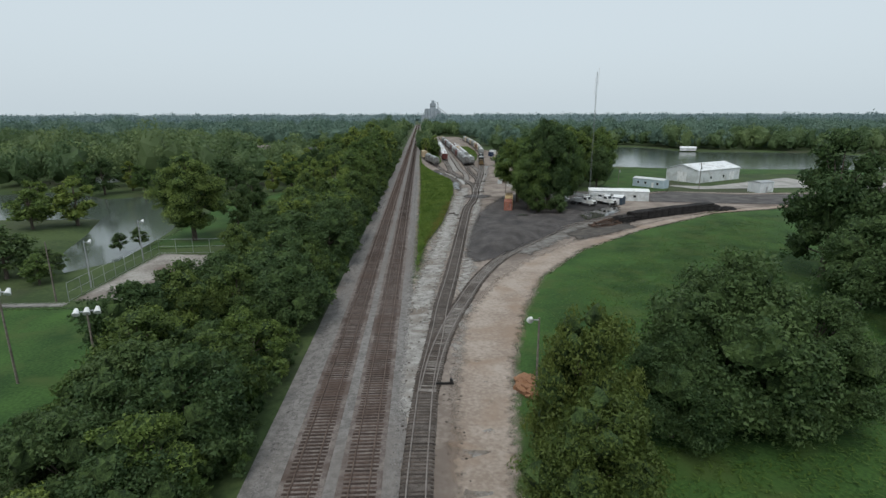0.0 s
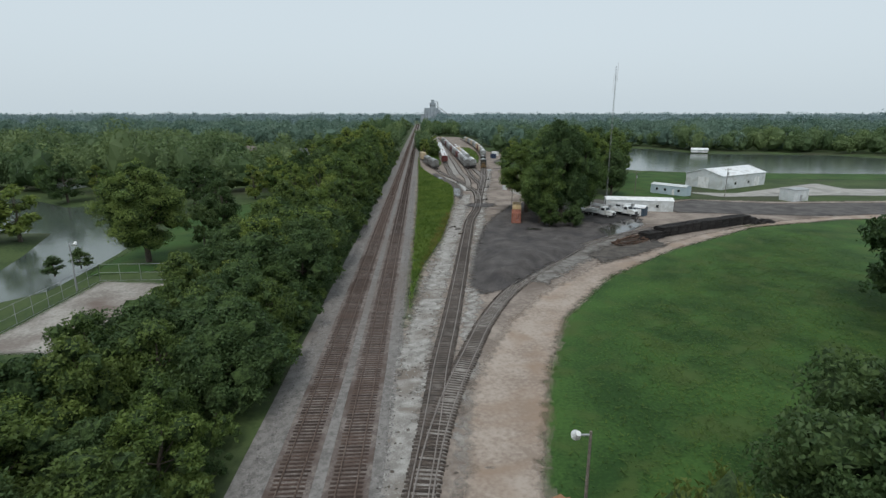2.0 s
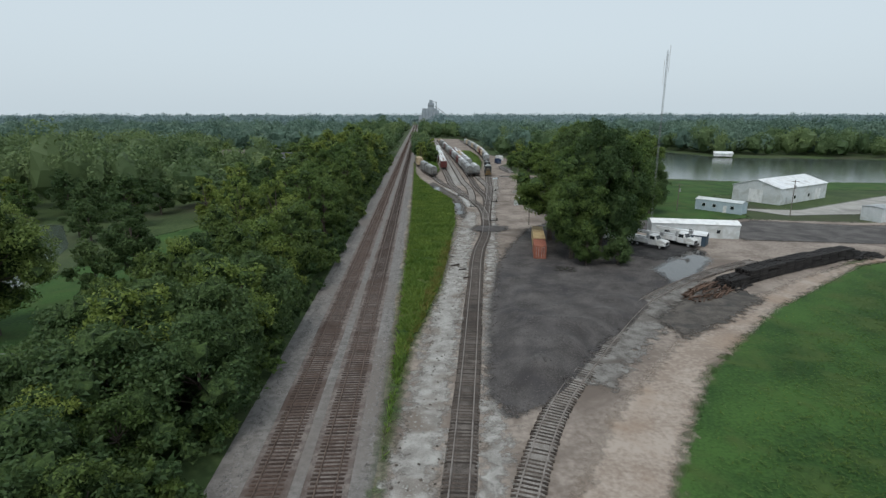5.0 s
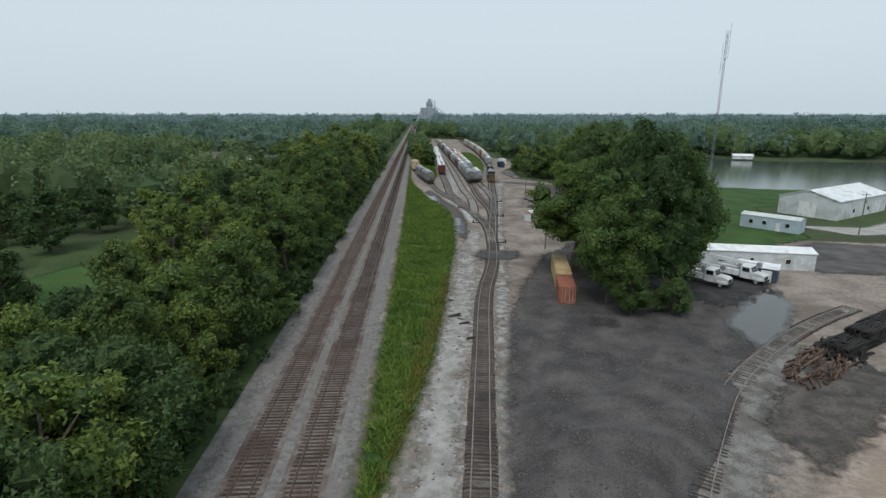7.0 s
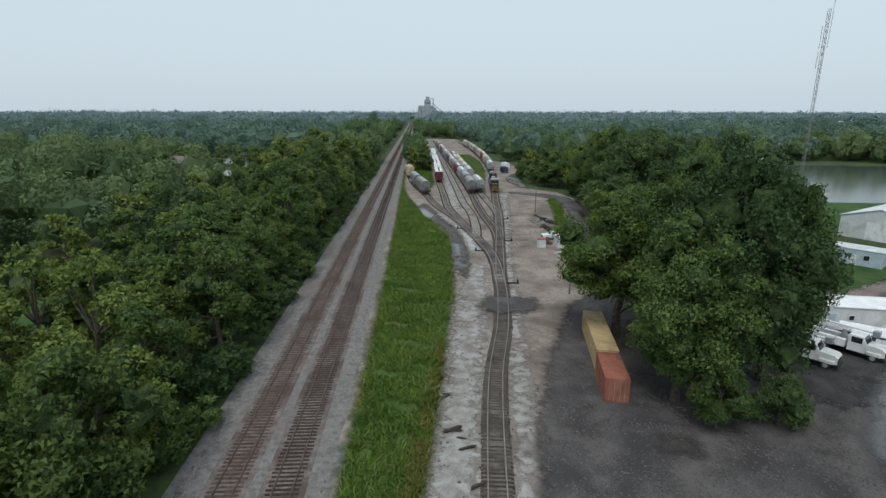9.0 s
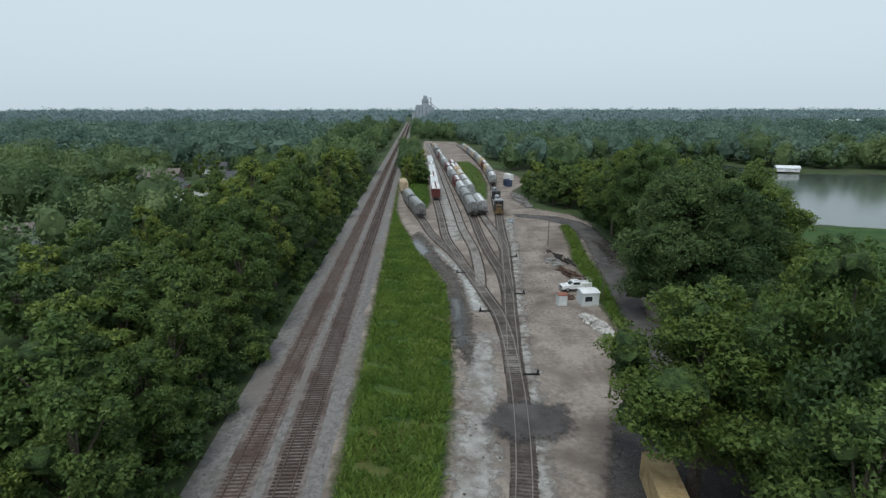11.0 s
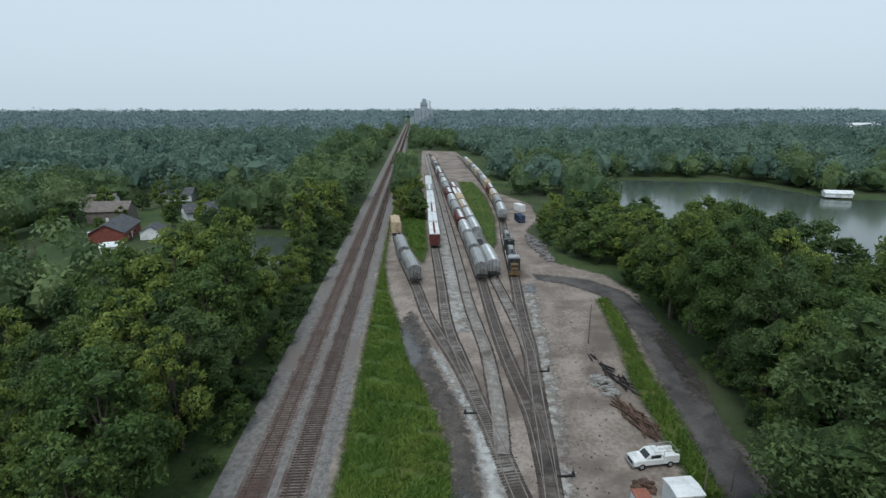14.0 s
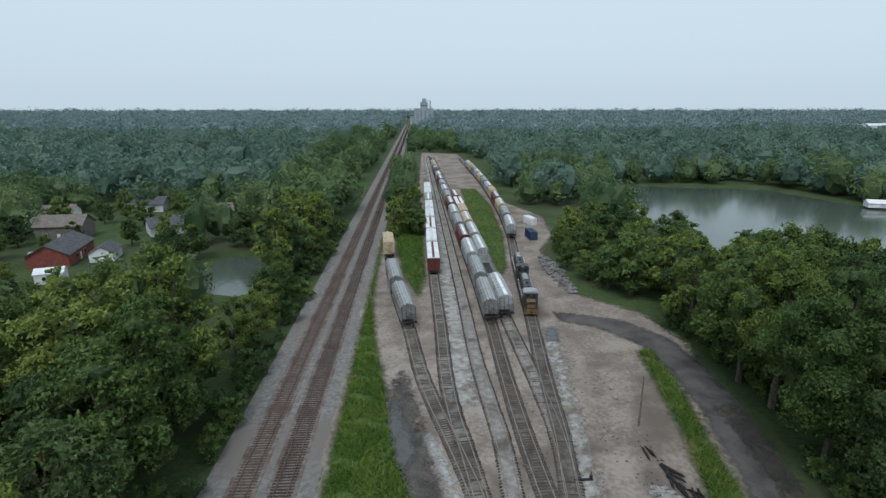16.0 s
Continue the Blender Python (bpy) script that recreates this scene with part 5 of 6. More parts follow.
def park(line, y, kinds, top=R_TOP + 0.02):
    """Sets cars one behind the other on a track, the first one's near end at y."""
    for k in kinds:
        if k is None:
            y += 14.0
            continue
        ob, length = CAR[k]
        x, yy, a = on_line(line, y + length / 2)
        m = pose(x, yy, top, 0, 0, math.degrees(a) - 90)
        if k in placed:
            copy_thing(ob, m)
        else:
            placed.add(k)
            ob.matrix_basis = m
        y += length


park(LEFT_ARM, 343.5, ["grey", "grey", None, "tan"])
park(BOXCAR_TRACK, 376.5, ["maroon", "white", "maroon", "white", "white", "silver", "white", "white"])
park(LEAD, 345.5, ["grey", "grey", "silver", "dark", "grey", "silver", "dark", "grey", "silver", "grey", "dark", "silver", None, "grey", "grey", "tan"])
park(SILVER_TRACK, 347.5, ["silver", "flat", "silver", "silver", "tanhop", "tan", "maroon", "dark"])
park(ENGINE_TRACK, 349.0, ["engine", "engine_b", None, None, "silver", "grey", "tanhop", "dark", "tan", "silver", "grey", "tanhop", "silver", "grey", "tan", "silver"])


# ---- buildings ----
def windows_of(wall, spots, mat=None):
    """Windows with a frame and a pane, set proud of a wall that faces local -y at y=face."""
    for x, z, w, h, face in spots:
        f = part("window", a_box(x - w / 2 - 0.06, face - 0.06, z - 0.06, x + w / 2 + 0.06, face + 0.02, z + h + 0.06), M_WHITE, wall, "white window frame")
        part("pane", a_box(x - w / 2, face - 0.075, z, x + w / 2, face - 0.062, z + h), M_GLASS, f, "dark glass pane")


def gable_house(name, label, category, m, length, width, eave, ridge, wallmat, roofmat, over=0.35, spots=(), doors=()):
    """Ridge along local x."""
    t = thing(name, label, category, m)
    a, b = length / 2, width / 2
    bm = bmesh.new()
    prism(bm, [(-b, 0), (b, 0), (b, eave), (0, ridge), (-b, eave)], -a, a, "x")
    wall = part("wall", bm, wallmat, t)
    bm = bmesh.new()
    s = (ridge - eave) / b
    e = eave - over * s
    prism(bm, [(-b - over, e + 0.04), (0, ridge + 0.04), (b + over, e + 0.04), (b + over, e + 0.18), (0, ridge + 0.2), (-b - over, e + 0.18)], -a - over, a + over, "x")
    part("roof", bm, roofmat, t)
    windows_of(wall, [(x, z, w, h, -b) for x, z, w, h in spots])
    for x, w, h, mat in doors:
        part("door", a_box(x - w / 2, -b - 0.05, 0, x + w / 2, -b + 0.02, h), mat, t, "closed door")
    return t


shed_turn = math.degrees(math.atan2(0.49, 0.87))
shed = gable_house("metal_shed", "large pale metal shed with white low gable roof", "shed", pose(121 + 15 * 0.87 - 7.5 * 0.49, 267 + 15 * 0.49 + 7.5 * 0.87, G, 0, 0, shed_turn), 30, 15, 5.0, 7.2, M_SIDING, M_WHITEROOF, 0.25,
                   spots=[(-6, 1.4, 1.2, 1.0), (3, 1.4, 1.2, 1.0)], doors=[(9, 3.6, 3.6, M_WHITE), (-11, 1.0, 2.1, M_STEEL)])
for i in range(30):
    bm = bmesh.new()
    box(bm, -14.5 + i, -7.56, 0.05, -14.42 + i, -7.49, 4.95)
    part("wall_rib", bm, M_SIDING, shed)
part("gable_door", a_box(-15.06, -2.2, 0, -14.98, 2.2, 4.2), M_WHITE, shed, "pale sliding gable door")
gable_house("office_trailer", "pale blue office trailer with small windows", "trailer", pose(97.4, 258.4, G, 0, 0, math.degrees(math.atan2(-0.79, 0.61))), 13, 4, 3.0, 3.5, M_PALEBLUE, M_SIDING, 0.1, spots=[(-4, 1.2, 0.9, 0.9), (-1, 1.2, 0.9, 0.9), (4, 1.2, 0.9, 0.9)], doors=[(2, 0.9, 2.0, M_WHITE)])
gable_house("long_building", "long low pale building with a white metal roof", "building", pose(73, 227.5, G, 0, 0, -13), 19, 5, 3.1, 3.7, M_SIDING, M_WHITE, 0.15, spots=[(-6, 1.2, 1.2, 0.8), (-1, 1.4, 0.6, 0.6), (5, 1.2, 0.8, 0.8)], doors=[(-3.4, 1.0, 2.1, M_PALEBLUE)])
gable_house("small_shed", "small dark blue shed with white roof", "shed", pose(69, 219.6, G, 0, 0, -40), 6, 3.2, 2.3, 2.8, M_NAVY, M_WHITEROOF, 0.15, doors=[(1.4, 1.6, 2.0, M_WHITE)])
gable_house("pump_house", "small pale block pump house", "shed", pose(132, 243, G, 0, 0, 20), 7, 5, 3.6, 3.9, M_SIDING, M_STEEL, 0.1, doors=[(0, 1.0, 2.1, M_STEEL)])
gable_house("white_hut", "small white hut with dark window", "hut", pose(44.4, 271.6, G, 0, 0, 3), 3.0, 2.8, 2.3, 2.5, M_SIDING, M_WHITE, 0.12, spots=[(-0.4, 0.9, 1.3, 0.9)])
gable_house("utility_cabinet", "weathered grey cabinet with a rusty red top", "cabinet", pose(39.7, 271.4, G, 0, 0, 2), 1.6, 1.4, 1.8, 1.9, M_SIDING, M_ORANGE, 0.05)
brick = gable_house("brick_house", "red brick bungalow with dark shingle roof", "house", pose(-82, 398, G, 0, 0, 102), 18, 10, 3.4, 6.0, M_BRICK, M_SHINGLE, 0.5, spots=[(-4, 1.0, 1.6, 1.3), (2, 1.0, 1.6, 1.3)], doors=[(-1, 1.0, 2.1, M_WHITE)])
gable_house("garden_shed", "white garden shed with pale roof", "shed", pose(-72, 378, G, 0, 0, 20), 6, 4.5, 2.5, 3.4, M_WHITE, M_WHITEROOF, 0.2, spots=[(-1, 1.0, 0.8, 0.8)])
gable_house("garage", "white garage with grey shingle roof", "garage", pose(-70, 398, G, 0, 0, 102), 8, 6, 2.6, 4.2, M_WHITE, M_SHINGLE, 0.3, doors=[(0, 2.6, 2.1, M_SIDING)])
for hx, hy, hr, wm, rm, lab in ((-97, 424, 5, M_SHINGLE2, M_SHINGLE2, "two-storey tan house with brown shingle roof"), (-66, 430, 35, M_SIDING, M_SHINGLE, "pale house with dark roof among trees"), (-60, 452, 20, M_SIDING, M_SHINGLE2, "pale house with brown shingle roof"),
                                (-118, 452, 12, M_WHITE, M_SHINGLE2, "white house with brown roof"), (-92, 470, 0, M_SIDING, M_SHINGLE, "pale house with dark shingle roof"), (-150, 300, 20, M_WHITE, M_SHINGLE2, "white house among garden trees"),
                                (-128, 285, 70, M_SIDING, M_SHINGLE2, "pale house with brown roof by the pond"), (-104, 300, 15, M_BRICK, M_SHINGLE2, "brick house with brown roof"), (-180, 330, 0, M_WHITE, M_SHINGLE, "white house with dark roof"), (-88, 318, 10, M_WHITE, M_SHINGLE2, "white house with brown shingle roof")):
    gable_house("house", lab, "house", pose(hx, hy, G, 0, 0, hr), 14, 8.5, 4.6 if "two" in lab else 3.2, 7.4 if "two" in lab else 5.6, wm, rm, 0.5, spots=[(-4, 1.0, 1.4, 1.2), (3, 1.0, 1.4, 1.2)], doors=[(0, 1.0, 2.1, M_WHITE)])
gable_house("boat_house", "white boat house with pale roof on the shore", "boat house", pose(214, 461, G, 0, 0, -20), 11, 5, 1.9, 3.0, M_WHITE, M_WHITEROOF, 0.4, doors=[(0, 2.4, 1.8, M_SIDING)])

for x, y, w, turn in FAR_SHEDS:
    gable_house("warehouse", "long pale warehouse far off among the woods", "warehouse", pose(x, y, G, 0, 0, turn), w, 26, 9, 12, M_SIDING, M_WHITEROOF, 0.4, spots=[(-w / 4, 3, 6, 3), (w / 4, 3, 6, 3)])


def elevator(m):
    t = thing("grain_elevator", "tall concrete grain elevator with silos and headhouse", "grain elevator", m)
    for i in range(5):
        for j in range(2):
            part("silo", a_rod((-9 + i * 4.6, j * 5, 0), (-9 + i * 4.6, j * 5, 33), 2.6, seg=16), M_CONC, t, "concrete silo")
    part("gallery", a_box(-11, -1, 33, 9, 6, 36), M_CONC, t)
    hd = part("headhouse", a_box(-3.5, -1.5, 33, 5, 7, 45, bevel=0.2), M_CONC, t, "concrete headhouse")
    part("upper_house", a_box(-1.5, 0, 45, 3, 5, 50, bevel=0.2), M_CONC, t)
    bm = bmesh.new()
    rod(bm, (8, 2, 0), (8, 2, 47), 0.6)
    rod(bm, (8, 2, 46), (2, 2, 48), 0.4)
    rod(bm, (6, 2, 40), (26, 2, 22), 0.5)
    part("elevator_leg", bm, M_STEEL, t, "steel leg and sloping spout")
    part("annex", a_box(-16, -2, 0, -11.5, 6, 25), M_CONC, t)
    for i in range(3):
        part("window", a_box(-2.6 + i * 2.6, -1.56, 39, -1.4 + i * 2.6, -1.5, 41), M_GLASS, hd, "dark window")
    return t


elevator(pose(29, 1075, G) @ Matrix.Diagonal((1.3, 1.2, 1.04, 1)))
t = thing("storage_dome", "white domed grain storage building", "storage building", pose(58, 1085, G))
bm = bmesh.new()
rod(bm, (0, 0, 0), (0, 0, 4), 13, seg=24)
rod(bm, (0, 0, 4), (0, 0, 12), 13, 1.0, 24)
part("shell", bm, M_WHITE, t)


# ---- vehicles ----
def wheels(t, spots, r=0.42):
    for x, y in spots:
        w = part("wheel", a_rod((x - 0.14, y, r), (x + 0.14, y, r), r, seg=16), M_RUBBER, t, "black tyre")
        s = 1 if x > 0 else -1
        part("rim", a_rod((x + s * 0.1, y, r), (x + s * 0.155, y, r), r * 0.55, seg=12), M_STEEL, w, "steel rim")


def pickup(m, label):
    """A service pickup, its nose towards local +y."""
    t = thing("pickup_truck", label, "truck", m)
    bm = bmesh.new()
    prism(bm, [(-2.9, 0.55), (2.85, 0.55), (2.9, 0.95), (2.75, 1.2), (1.35, 1.28), (-2.9, 1.2)], -0.98, 0.98, "x")
    bmesh.ops.bevel(bm, geom=bm.edges[:], offset=0.05, segments=2, affect="EDGES")
    part("body", bm, M_WHITE, t, "white body")
    bm = bmesh.new()
    prism(bm, [(-0.75, 1.2), (1.4, 1.26), (0.75, 1.88), (-0.6, 1.92)], -0.86, 0.86, "x")
    cab = part("cab", bm, M_WHITE, t)
    bm = bmesh.new()
    v = [bm.verts.new(p) for p in ((-0.74, 1.36, 1.32), (0.74, 1.36, 1.32), (0.68, 0.82, 1.84), (-0.68, 0.82, 1.84))]
    bm.faces.new(v)
    part("windscreen", bm, M_GLASS, cab, "dark windscreen")
    for s in (-1, 1):
        part("side_window", a_box(min(s * 0.862, s * 0.875), -0.5, 1.36, max(s * 0.862, s * 0.875), 0.75, 1.78), M_GLASS, cab)
        part("tool_box", a_box(min(s * 0.62, s * 1.0), -2.85, 1.2, max(s * 0.62, s * 1.0), -0.85, 1.6, bevel=0.03), M_WHITE, t, "white side tool box")
        part("headlight", a_box(s * 0.75 - 0.15, 2.83, 0.85, s * 0.75 + 0.15, 2.92, 1.05), M_STEEL, t)
    bm = bmesh.new()
    for s in (-1, 1):
        rod(bm, (s * 0.85, -2.8, 2.15), (s * 0.85, 0.4, 2.15), 0.035, seg=6)
        for y in (-2.7, -0.9):
            rod(bm, (s * 0.85, y, 1.6), (s * 0.85, y, 2.15), 0.03, seg=6)
    for y in (-2.6, -1.4, 0.2):
        rod(bm, (-0.85, y, 2.16), (0.85, y, 2.16), 0.03, seg=6)
    part("ladder_rack", bm, M_STEEL, t, "steel ladder rack")
    part("bumper", a_box(-0.95, 2.86, 0.45, 0.95, 3.0, 0.7, bevel=0.03), M_STEEL, t)
    part("grille", a_box(-0.55, 2.88, 0.75, 0.55, 2.94, 1.08), M_BLACK, t)
    wheels(t, [(-0.85, 1.85), (0.85, 1.85), (-0.85, -1.75), (0.85, -1.75)])
    return t


def boom_truck(m, label):
    """A large utility truck with a folded boom over its bed, nose towards local +y."""
    t = thing("utility_truck", label, "truck", m, group="utility trucks")
    part("chassis", a_box(-0.45, -4.4, 0.7, 0.45, 3.8, 0.95), M_BLACK, t)
    bm = bmesh.new()
    prism(bm, [(2.0, 0.8), (3.9, 0.8), (3.95, 1.55), (3.6, 1.8), (2.0, 1.95)], -0.95, 0.95, "x")
    part("hood", bm, M_WHITE, t, "white hood")
    bm = bmesh.new()
    prism(bm, [(0.3, 0.8), (2.1, 0.8), (2.15, 1.9), (1.75, 2.75), (0.35, 2.8)], -1.15, 1.15, "x")
    cab = part("cab", bm, M_WHITE, t)
    bm = bmesh.new()
    v = [bm.verts.new(p) for p in ((-1.0, 2.16, 1.95), (1.0, 2.16, 1.95), (0.95, 1.79, 2.68), (-0.95, 1.79, 2.68))]
    bm.faces.new(v)
    part("windscreen", bm, M_GLASS, cab, "dark windscreen")
    for s in (-1, 1):
        part("side_window", a_box(min(s * 1.152, s * 1.17), 0.6, 1.9, max(s * 1.152, s * 1.17), 1.7, 2.6), M_GLASS, cab)
        part("fender", a_box(min(s * 0.85, s * 1.2), 2.2, 0.75, max(s * 0.85, s * 1.2), 3.7, 1.2, bevel=0.1), M_WHITE, t)
        for k in range(4):
            part("tool_bin", a_box(min(s * 0.7, s * 1.2), -4.3 + k * 1.1, 0.95, max(s * 0.7, s * 1.2), -3.25 + k * 1.1, 1.9, bevel=0.02), M_WHITE, t, "white tool bin")
    part("bed", a_box(-0.7, -4.4, 0.95, 0.7, 0.1, 1.25), M_STEEL, t)
    tur = part("turret", a_rod((0, -0.4, 1.2), (0, -0.4, 2.9), 0.35, 0.28, 10), M_STEEL, t, "steel boom turret")
    boom = part("boom", box(box(bmesh.new(), -0.2, -5.2, 2.75, 0.2, 0.2, 3.1, 0.03), -0.14, -5.6, 3.15, 0.14, 2.6, 3.4, 0.03), M_WHITE, t, "folded white boom")
    part("bucket", a_box(-0.35, 2.3, 2.85, 0.35, 3.0, 3.6, bevel=0.05), M_STEEL, boom)
    part("bumper", a_box(-1.15, 3.95, 0.5, 1.15, 4.1, 0.85, bevel=0.03), M_BLACK, t)
    part("grille", a_box(-0.6, 3.9, 0.95, 0.6, 3.97, 1.5), M_BLACK, t)
    wheels(t, [(-1.0, 2.9), (1.0, 2.9), (-1.0, -2.0), (1.0, -2.0), (-1.0, -3.2), (1.0, -3.2)], 0.5)
    return t


boom_truck(pose(58.4, 217.2, G + 0.1, 0, 0, -141), "white utility boom truck parked on dark gravel")
boom_truck(pose(65.4, 218.6, G + 0.1, 0, 0, -145), "white utility truck with folded boom beside the shed")
pickup(pose(44.2, 278.4, G + 0.08, 0, 0, 96), "white service pickup with ladder rack")
pickup(pose(-90, 398, G, 0, 0, 30), "white pickup parked beside the brick house")
pickup(pose(53.5, 222.5, G + 0.1, 0, 0, -120), "white pickup parked under the big trees")


def container(length, paint, m, label):
    t = thing("shipping_container", label, "container", m)
    h = length / 2
    part("shell", a_box(-1.18, -h + 0.05, 0.15, 1.18, h - 0.05, 2.55), paint, t)
    fr = bmesh.new()
    for x in (-1.22, 1.08):
        for y in (-h, h - 0.16):
            box(fr, x, y, 0, x + 0.14, y + 0.16, 2.6)
        for z in (0, 2.46):
            box(fr, x, -h, z, x + 0.14, h, z + 0.14)
    for y in (-h, h - 0.16):
        for z in (0, 2.46):
            box(fr, -1.22, y, z, 1.22, y + 0.16, z + 0.14)
    part("corner_frame", fr, paint, t)
    n = int(length / 0.42)
    for s in (-1, 1):
        bm = bmesh.new()
        for i in range(n):
            y = -h + 0.3 + i * (length - 0.6) / (n - 1)
            box(bm, s * 1.18 - 0.03, y - 0.09, 0.16, s * 1.18 + 0.035, y + 0.09, 2.5)
        part("side_corrugation", bm, paint, t, "corrugated steel side")
    bm = bmesh.new()
    for i in range(n):
        y = -h + 0.3 + i * (length - 0.6) / (n - 1)
        box(bm, -1.1, y - 0.09, 2.53, 1.1, y + 0.09, 2.575)
    part("roof_corrugation", bm, paint, t)
    for s in (-1, 1):
        d = part("door", a_box(min(0, s * 1.06), -h - 0.03, 0.16, max(0, s * 1.06), -h + 0.04, 2.45, bevel=0.01), paint, t, "closed steel door")
        for x in (0.3, 0.75):
            part("lock_rod", a_rod((s * x, -h - 0.06, 0.2), (s * x, -h - 0.06, 2.4), 0.025, seg=6), M_STEEL, d, "steel lock rod")
    return t


container(6.1, M_ORANGE, pose(33.4, 211.3, G + 0.12, 0, 0, -10), "faded orange-red shipping container under the trees")
container(12.2, M_YELLOW, pose(35.2, 220.8, G + 0.12, 0, 0, -10), "ochre yellow shipping container with dusty roof")
container(6.1, M_WHITE, pose(58.5, 436, G + 0.1, 0, 0, 15), "white shipping container in the far yard")
container(6.1, M_BLUETARP, pose(54.5, 415, G + 0.1, 0, 0, 5), "dark blue skip container in the far yard")


# ---- poles, mast, lamps ----
def pole(x, y, h, label, r=0.14, arms=0, mat=None):
    t = thing("utility_pole", label, "pole", pose(x, y, G))
    part("shaft", a_rod((0, 0, -0.2), (0, 0, h), r, r * 0.65, 10), mat or M_POLE, t)
    for i in range(arms):
        part("crossarm", a_box(-1.1, -0.06, h - 0.5 - 0.8 * i, 1.1, 0.06, h - 0.36 - 0.8 * i), M_POLE, t)
    if arms:
        part("transformer", a_rod((0.3, 0, h - 2.4), (0.3, 0, h - 1.5), 0.24, seg=10), M_STEEL, t, "grey transformer can")
    return t


def mast(x, y, h):
    t = thing("radio_mast", "tall thin lattice radio mast", "mast", pose(x, y, G))
    w = 0.2
    corner = [(w * math.cos(a), w * math.sin(a)) for a in (0, 2.094, 4.189)]
    for cx, cy in corner:
        part("leg", a_rod((cx, cy, -0.1), (cx, cy, h), 0.024, seg=6), M_MAST, t)
    bm = bmesh.new()
    n = int(h / 0.9)
    for i in range(n):
        for k in range(3):
            (ax, ay), (bx, by) = corner[k], corner[(k + 1) % 3]
            rod(bm, (ax, ay, i * 0.9), (bx, by, i * 0.9 + 0.9), 0.015, seg=4)
    part("lattice", bm, M_MAST, t, "steel lattice bracing")
    part("antenna", a_rod((0.5, 0, h - 4.5), (0.5, 0, h + 1.2), 0.05, seg=6), M_WHITE, t, "white whip antenna")
    part("antenna", a_rod((-0.55, 0, h - 7), (-0.55, 0, h - 2), 0.05, seg=6), M_WHITE, t)
    return t


mast(63.9, 229.3, 41.0)
pole(112.6, 250, 10, "wooden utility pole by the metal shed", arms=1)
pole(84.8, 259.2, 8, "wooden utility pole behind the long building", arms=1)
pole(47.1, 311.5, 7.5, "grey wooden pole at the yard's edge")
pole(47.4, 272.6, 6.0, "thin grey pole behind the white hut", r=0.1)
pole(51.0, 273.4, 5.5, "thin grey pole in the weedy verge", r=0.1)
# Built as a plain pole, but stands for a tree's trunk.
pole(37.3, 241.0, 9, "brown tree trunk behind the containers")
pole(-49.5, 134.2, 9.5, "wooden pole at the park's edge")


def street_lamp(x, y, h, label, turn=0, heads=1, wood=True):
    t = thing("street_lamp", label, "street lamp", pose(x, y, G, 0, 0, turn))
    part("shaft", a_rod((0, 0, -0.2), (0, 0, h), 0.13, 0.09, 10), M_POLE if wood else M_STEEL, t)
    part("arm", a_box(-0.06, -0.06, h - 0.3, 0.9 if heads == 1 else 0.06, 0.06, h - 0.2), M_STEEL, t)
    if heads > 1:
        part("crossbar", a_box(-1.1, -0.06, h - 0.2, 1.1, 0.06, h - 0.08), M_STEEL, t)
    for i in range(heads):
        x0 = 0.9 if heads == 1 else -0.9 + 1.8 * i / (heads - 1)
        bm = bmesh.new()
        rod(bm, (x0, -0.15, h - 0.35), (x0, 0.35, h + 0.1), 0.34, 0.16, 12)
        part("lamp_head", bm, M_WHITE, t, "white floodlight head")
    return t


street_lamp(18.8, 103.0, 8.6, "grey pole lamp beside the haul road", 180)
street_lamp(-36.4, 108.0, 10.5, "wooden floodlight pole with white lamp heads", 10, 3)
street_lamp(-25.5, 104.5, 9.6, "wooden floodlight pole rising from the trees", 20, 3)
street_lamp(-48.2, 141, 8, "steel court lamp with a square head", 0, 1, False)
street_lamp(-48.2, 158, 8, "steel court lamp with a square head", 0, 1, False)
t = thing("flagpole", "thin flagpole with a small drooping flag", "flagpole", pose(-37.8, 107.0, G))
part("shaft", a_rod((0, 0, 0), (0, 0, 7.6), 0.05, 0.03, 8), M_STEEL, t)
bm = bmesh.new()
for i in range(6):
    box(bm, 0.05, -0.02 + 0.03 * (i % 2), 5.4 + i * 0.3, 0.75, 0.02 + 0.03 * (i % 2), 5.68 + i * 0.3)
part("flag", bm, M_RED, t, "red and white flag")
fence = thing("court_fence", "tall chain-link fence round the sports court", "fence")
corners = [(-47.4, 134), (-47.4, 163), (-30, 163)]
for (ax, ay), (bx, by) in zip(corners, corners[1:]):
    n = int(math.hypot(bx - ax, by - ay) / 3)
    for i in range(n + 1):
        x, y = ax + (bx - ax) * i / n, ay + (by - ay) * i / n
        part("post", a_rod((x, y, G), (x, y, G + 3.0), 0.04, seg=6), M_STEEL, fence)
    for z in (0.1, 1.5, 3.0):
        part("fence_rail", a_rod((ax, ay, G + z), (bx, by, G + z), 0.03, seg=6), M_STEEL, fence)


def switch_stand(x, y, m=0):
    t = thing("switch_stand", "low rusty switch stand beside the track", "switch stand", pose(x, y, G + 0.15, 0, 0, m))
    part("base", a_box(-1.3, -0.12, -0.02, 0.9, 0.12, 0.16), M_CREO, t, "long dark tie base")
    part("stand", a_box(0.5, -0.15, 0.16, 0.8, 0.15, 0.65, bevel=0.04), M_BLACK, t)
    part("lever", a_rod((0.65, 0, 0.5), (1.1, 0.1, 0.35), 0.03, seg=6), M_STEEL, t)
    part("target", a_rod((0.65, 0, 0.6), (0.65, 0, 1.2), 0.03, seg=6), M_BLACK, t)


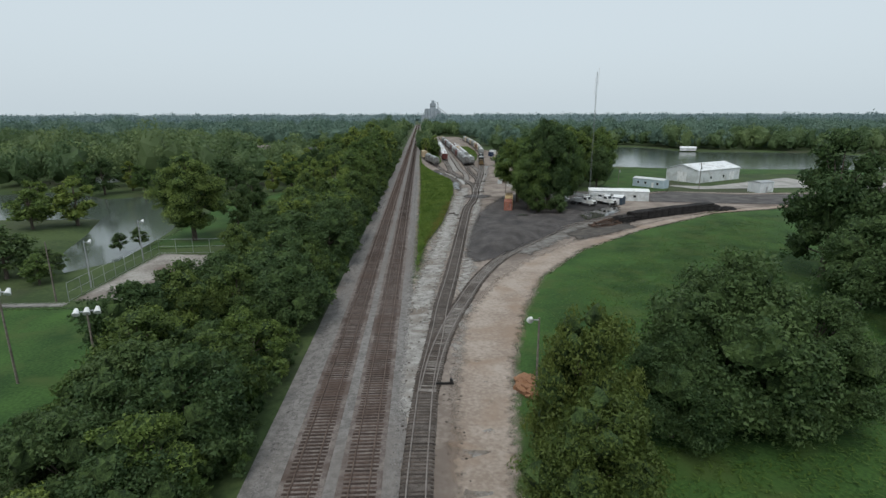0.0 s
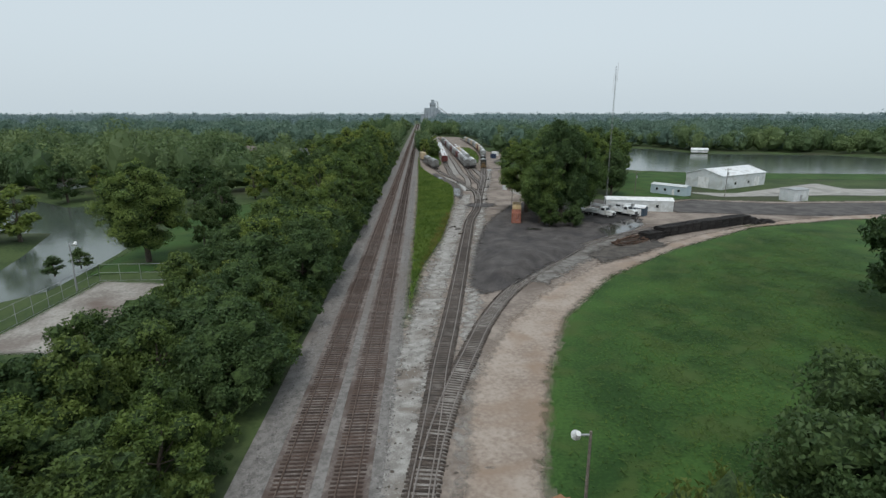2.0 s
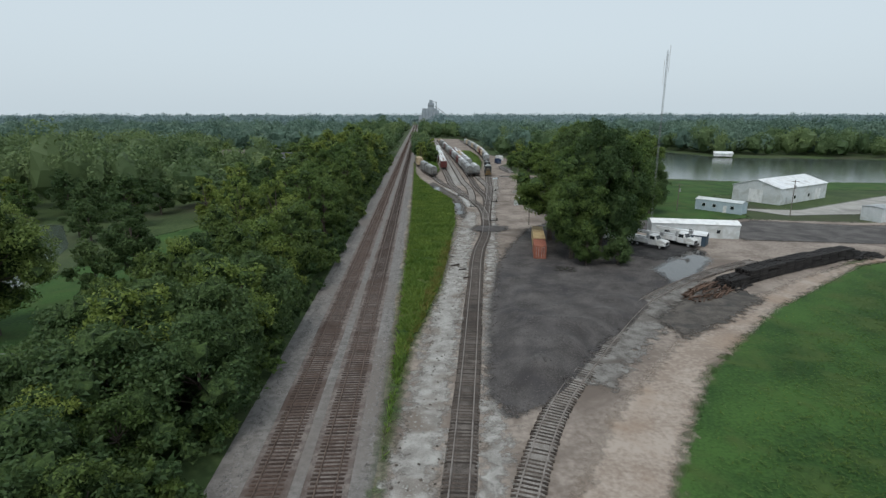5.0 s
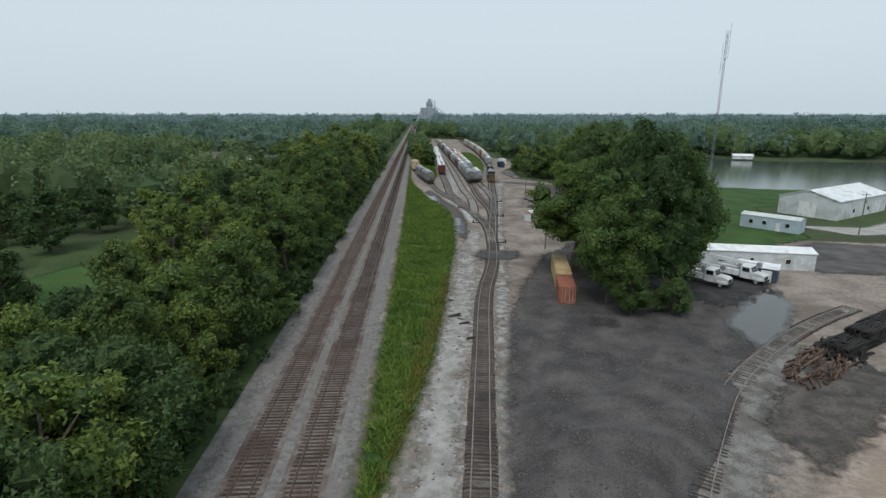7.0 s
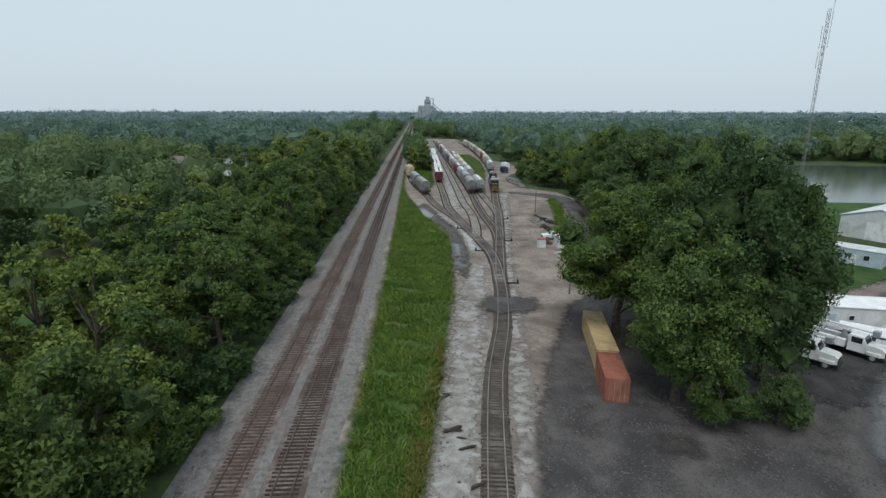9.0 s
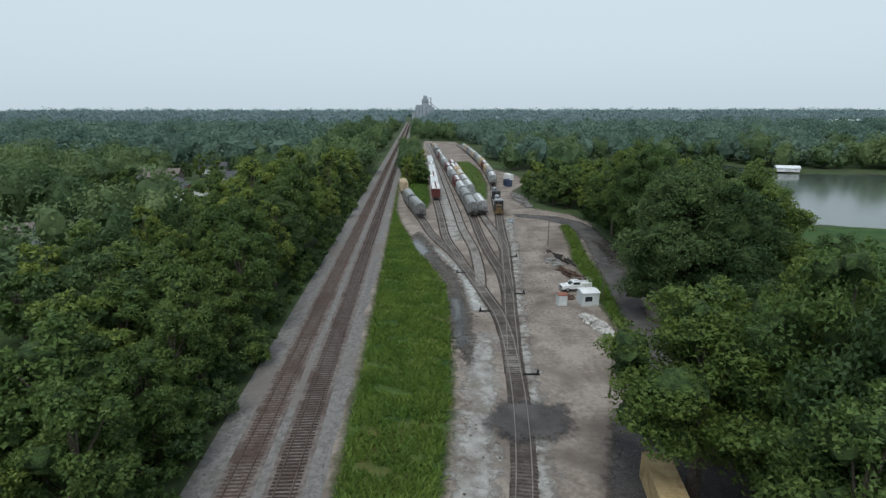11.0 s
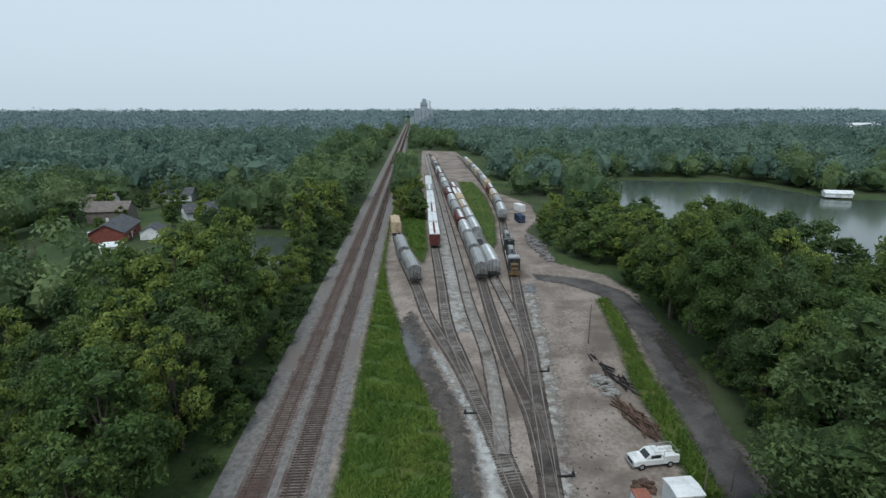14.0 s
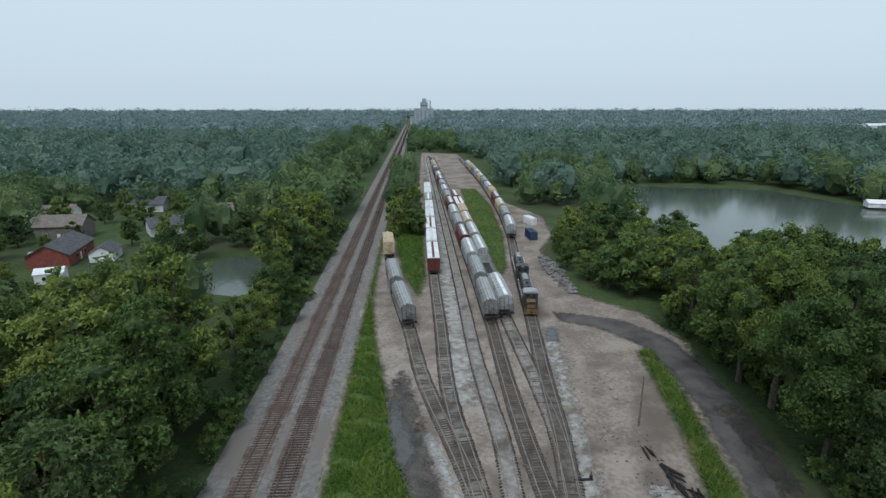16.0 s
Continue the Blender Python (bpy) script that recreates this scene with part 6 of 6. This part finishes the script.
for x, y, a in ((9.6, 105.6, 0), (23.4, 290, 180), (25.7, 268.5, 180), (33.4, 276.6, 0), (36.6, 301.3, 0), (29.2, 246.5, 0)):
    switch_stand(x, y, a)

# ---- stacked ties, scrap, rubble ----
r = random.Random(9)
q = line_at([(60, 190.2), (74, 197.6), (98, 208.6)], 2.75)
bundle_mesh = mesh_of("bundle_tie", [(x, y * 0.95, z) for x, y, z in TIE_V], TIE_F, M_CREO)
for i, (x, y, a) in enumerate(q[:-1]):
    t = thing("tie_stack", "tall stack of black creosoted railway ties", "tie stack", pose(x, y, G + 0.12, 0, 0, math.degrees(a)), group="tie stacks")
    for rowz in range(11 if 1 < i < len(q) - 2 else 7):
        for k in range(9):
            if r.random() < 0.06:
                continue
            ob = new("tie", bundle_mesh)
            ob.parent = t
            ob.matrix_basis = pose(r.uniform(-0.12, 0.12), -1.2 + k * 0.32 + r.uniform(-0.03, 0.03), 0.2 + rowz * 0.2, r.uniform(-1, 1), r.uniform(-1.5, 1.5), r.uniform(-3, 3))


def heap(name, label, category, x, y, rx, ry, h, n, mat, size, long=1.0, seed=0, turn=0.0):
    """A heap of loose pieces, each a rough chunk of its own."""
    rr = random.Random(seed)
    t = thing(name, label, category, pose(x, y, G + 0.1, 0, 0, turn))
    shapes = []
    for k in range(4):
        bm = bmesh.new()
        bmesh.ops.create_cube(bm, size=1.0)
        for v in bm.verts:
            v.co += Vector((rr.uniform(-0.18, 0.18), rr.uniform(-0.18, 0.18), rr.uniform(-0.18, 0.18)))
        me = bpy.data.meshes.new("piece")
        bm.to_mesh(me)
        bm.free()
        me.materials.append(mat)
        shapes.append(me)
    for k in range(n):
        a, d = rr.uniform(0, 6.28), math.sqrt(rr.random())
        ob = new("piece", rr.choice(shapes))
        ob.parent = t
        s = size * rr.uniform(0.5, 1.4)
        ob.matrix_basis = pose(rx * d * math.cos(a), ry * d * math.sin(a), h * (1 - d) * rr.uniform(0.2, 1) + 0.1, rr.uniform(-15, 15), rr.uniform(-15, 15), rr.uniform(-25, 25) if long > 1 else rr.uniform(0, 360)) @ Matrix.Diagonal((s * long, s, s * 0.7, 1))
    return t


heap("scrap_heap", "heap of rusty scrap steel and broken ties", "scrap heap", 55.5, 187.6, 6.5, 2.6, 1.5, 130, M_SCRAP, 0.17, 11, 1, 38)
heap("broken_ties", "tumbled broken black ties beside the stack", "tie heap", 61, 191.0, 4.0, 2.4, 1.9, 110, M_CREO, 0.25, 9, 2, 40)
heap("broken_ties", "loose ties at the end of the stack", "tie heap", 98, 207, 3.5, 2.0, 0.8, 40, M_CREO, 0.25, 9, 3, 20)
heap("rubble_heap", "heap of pale broken stone beside the hut", "rubble", 42.6, 262, 1.4, 4.6, 0.7, 150, M_STONE, 0.5, 1, 4, 15)
heap("scrap_heap", "pile of white and grey junk metal", "scrap heap", 44.6, 296.5, 1.5, 3.2, 0.8, 70, M_CHIPS3, 0.38, 2.2, 5, 10)
heap("scrap_heap", "rusty steel plates and rails on the ground", "scrap heap", 46.0, 287.5, 4.5, 1.3, 0.5, 70, M_SCRAP, 0.22, 12, 6, 102)
heap("scrap_heap", "rusty scrap by the hut", "scrap heap", 41.5, 274.5, 1.2, 1.2, 0.5, 24, M_SCRAP, 0.35, 2, 7, 0)
heap("broken_ties", "loose ties along the yard's edge", "tie heap", 47.2, 300, 7, 0.9, 0.3, 30, M_CREO, 0.22, 9, 8, 102)
heap("junk_row", "mixed junk along the tree edge", "scrap heap", 53, 378, 2.0, 16, 0.8, 120, M_CHIPS2, 0.7, 1.5, 9, 0)
heap("soil_heap", "low heap of orange soil beside the lamp", "soil heap", 18.4, 104.6, 1.2, 2.2, 0.7, 80, M_SOIL, 0.6, 1, 10, 0)
heap("broken_ties", "scattered discarded ties beside the siding", "tie heap", 16.0, 206, 0.8, 10, 0.12, 12, M_TIE2, 0.2, 6, 11, 10)

# ---- single ties ----
for track, key, p in later:
    ob = new("tie", tie_meshes[key])
    ob.parent = track
    ob.matrix_basis = pose(*p)
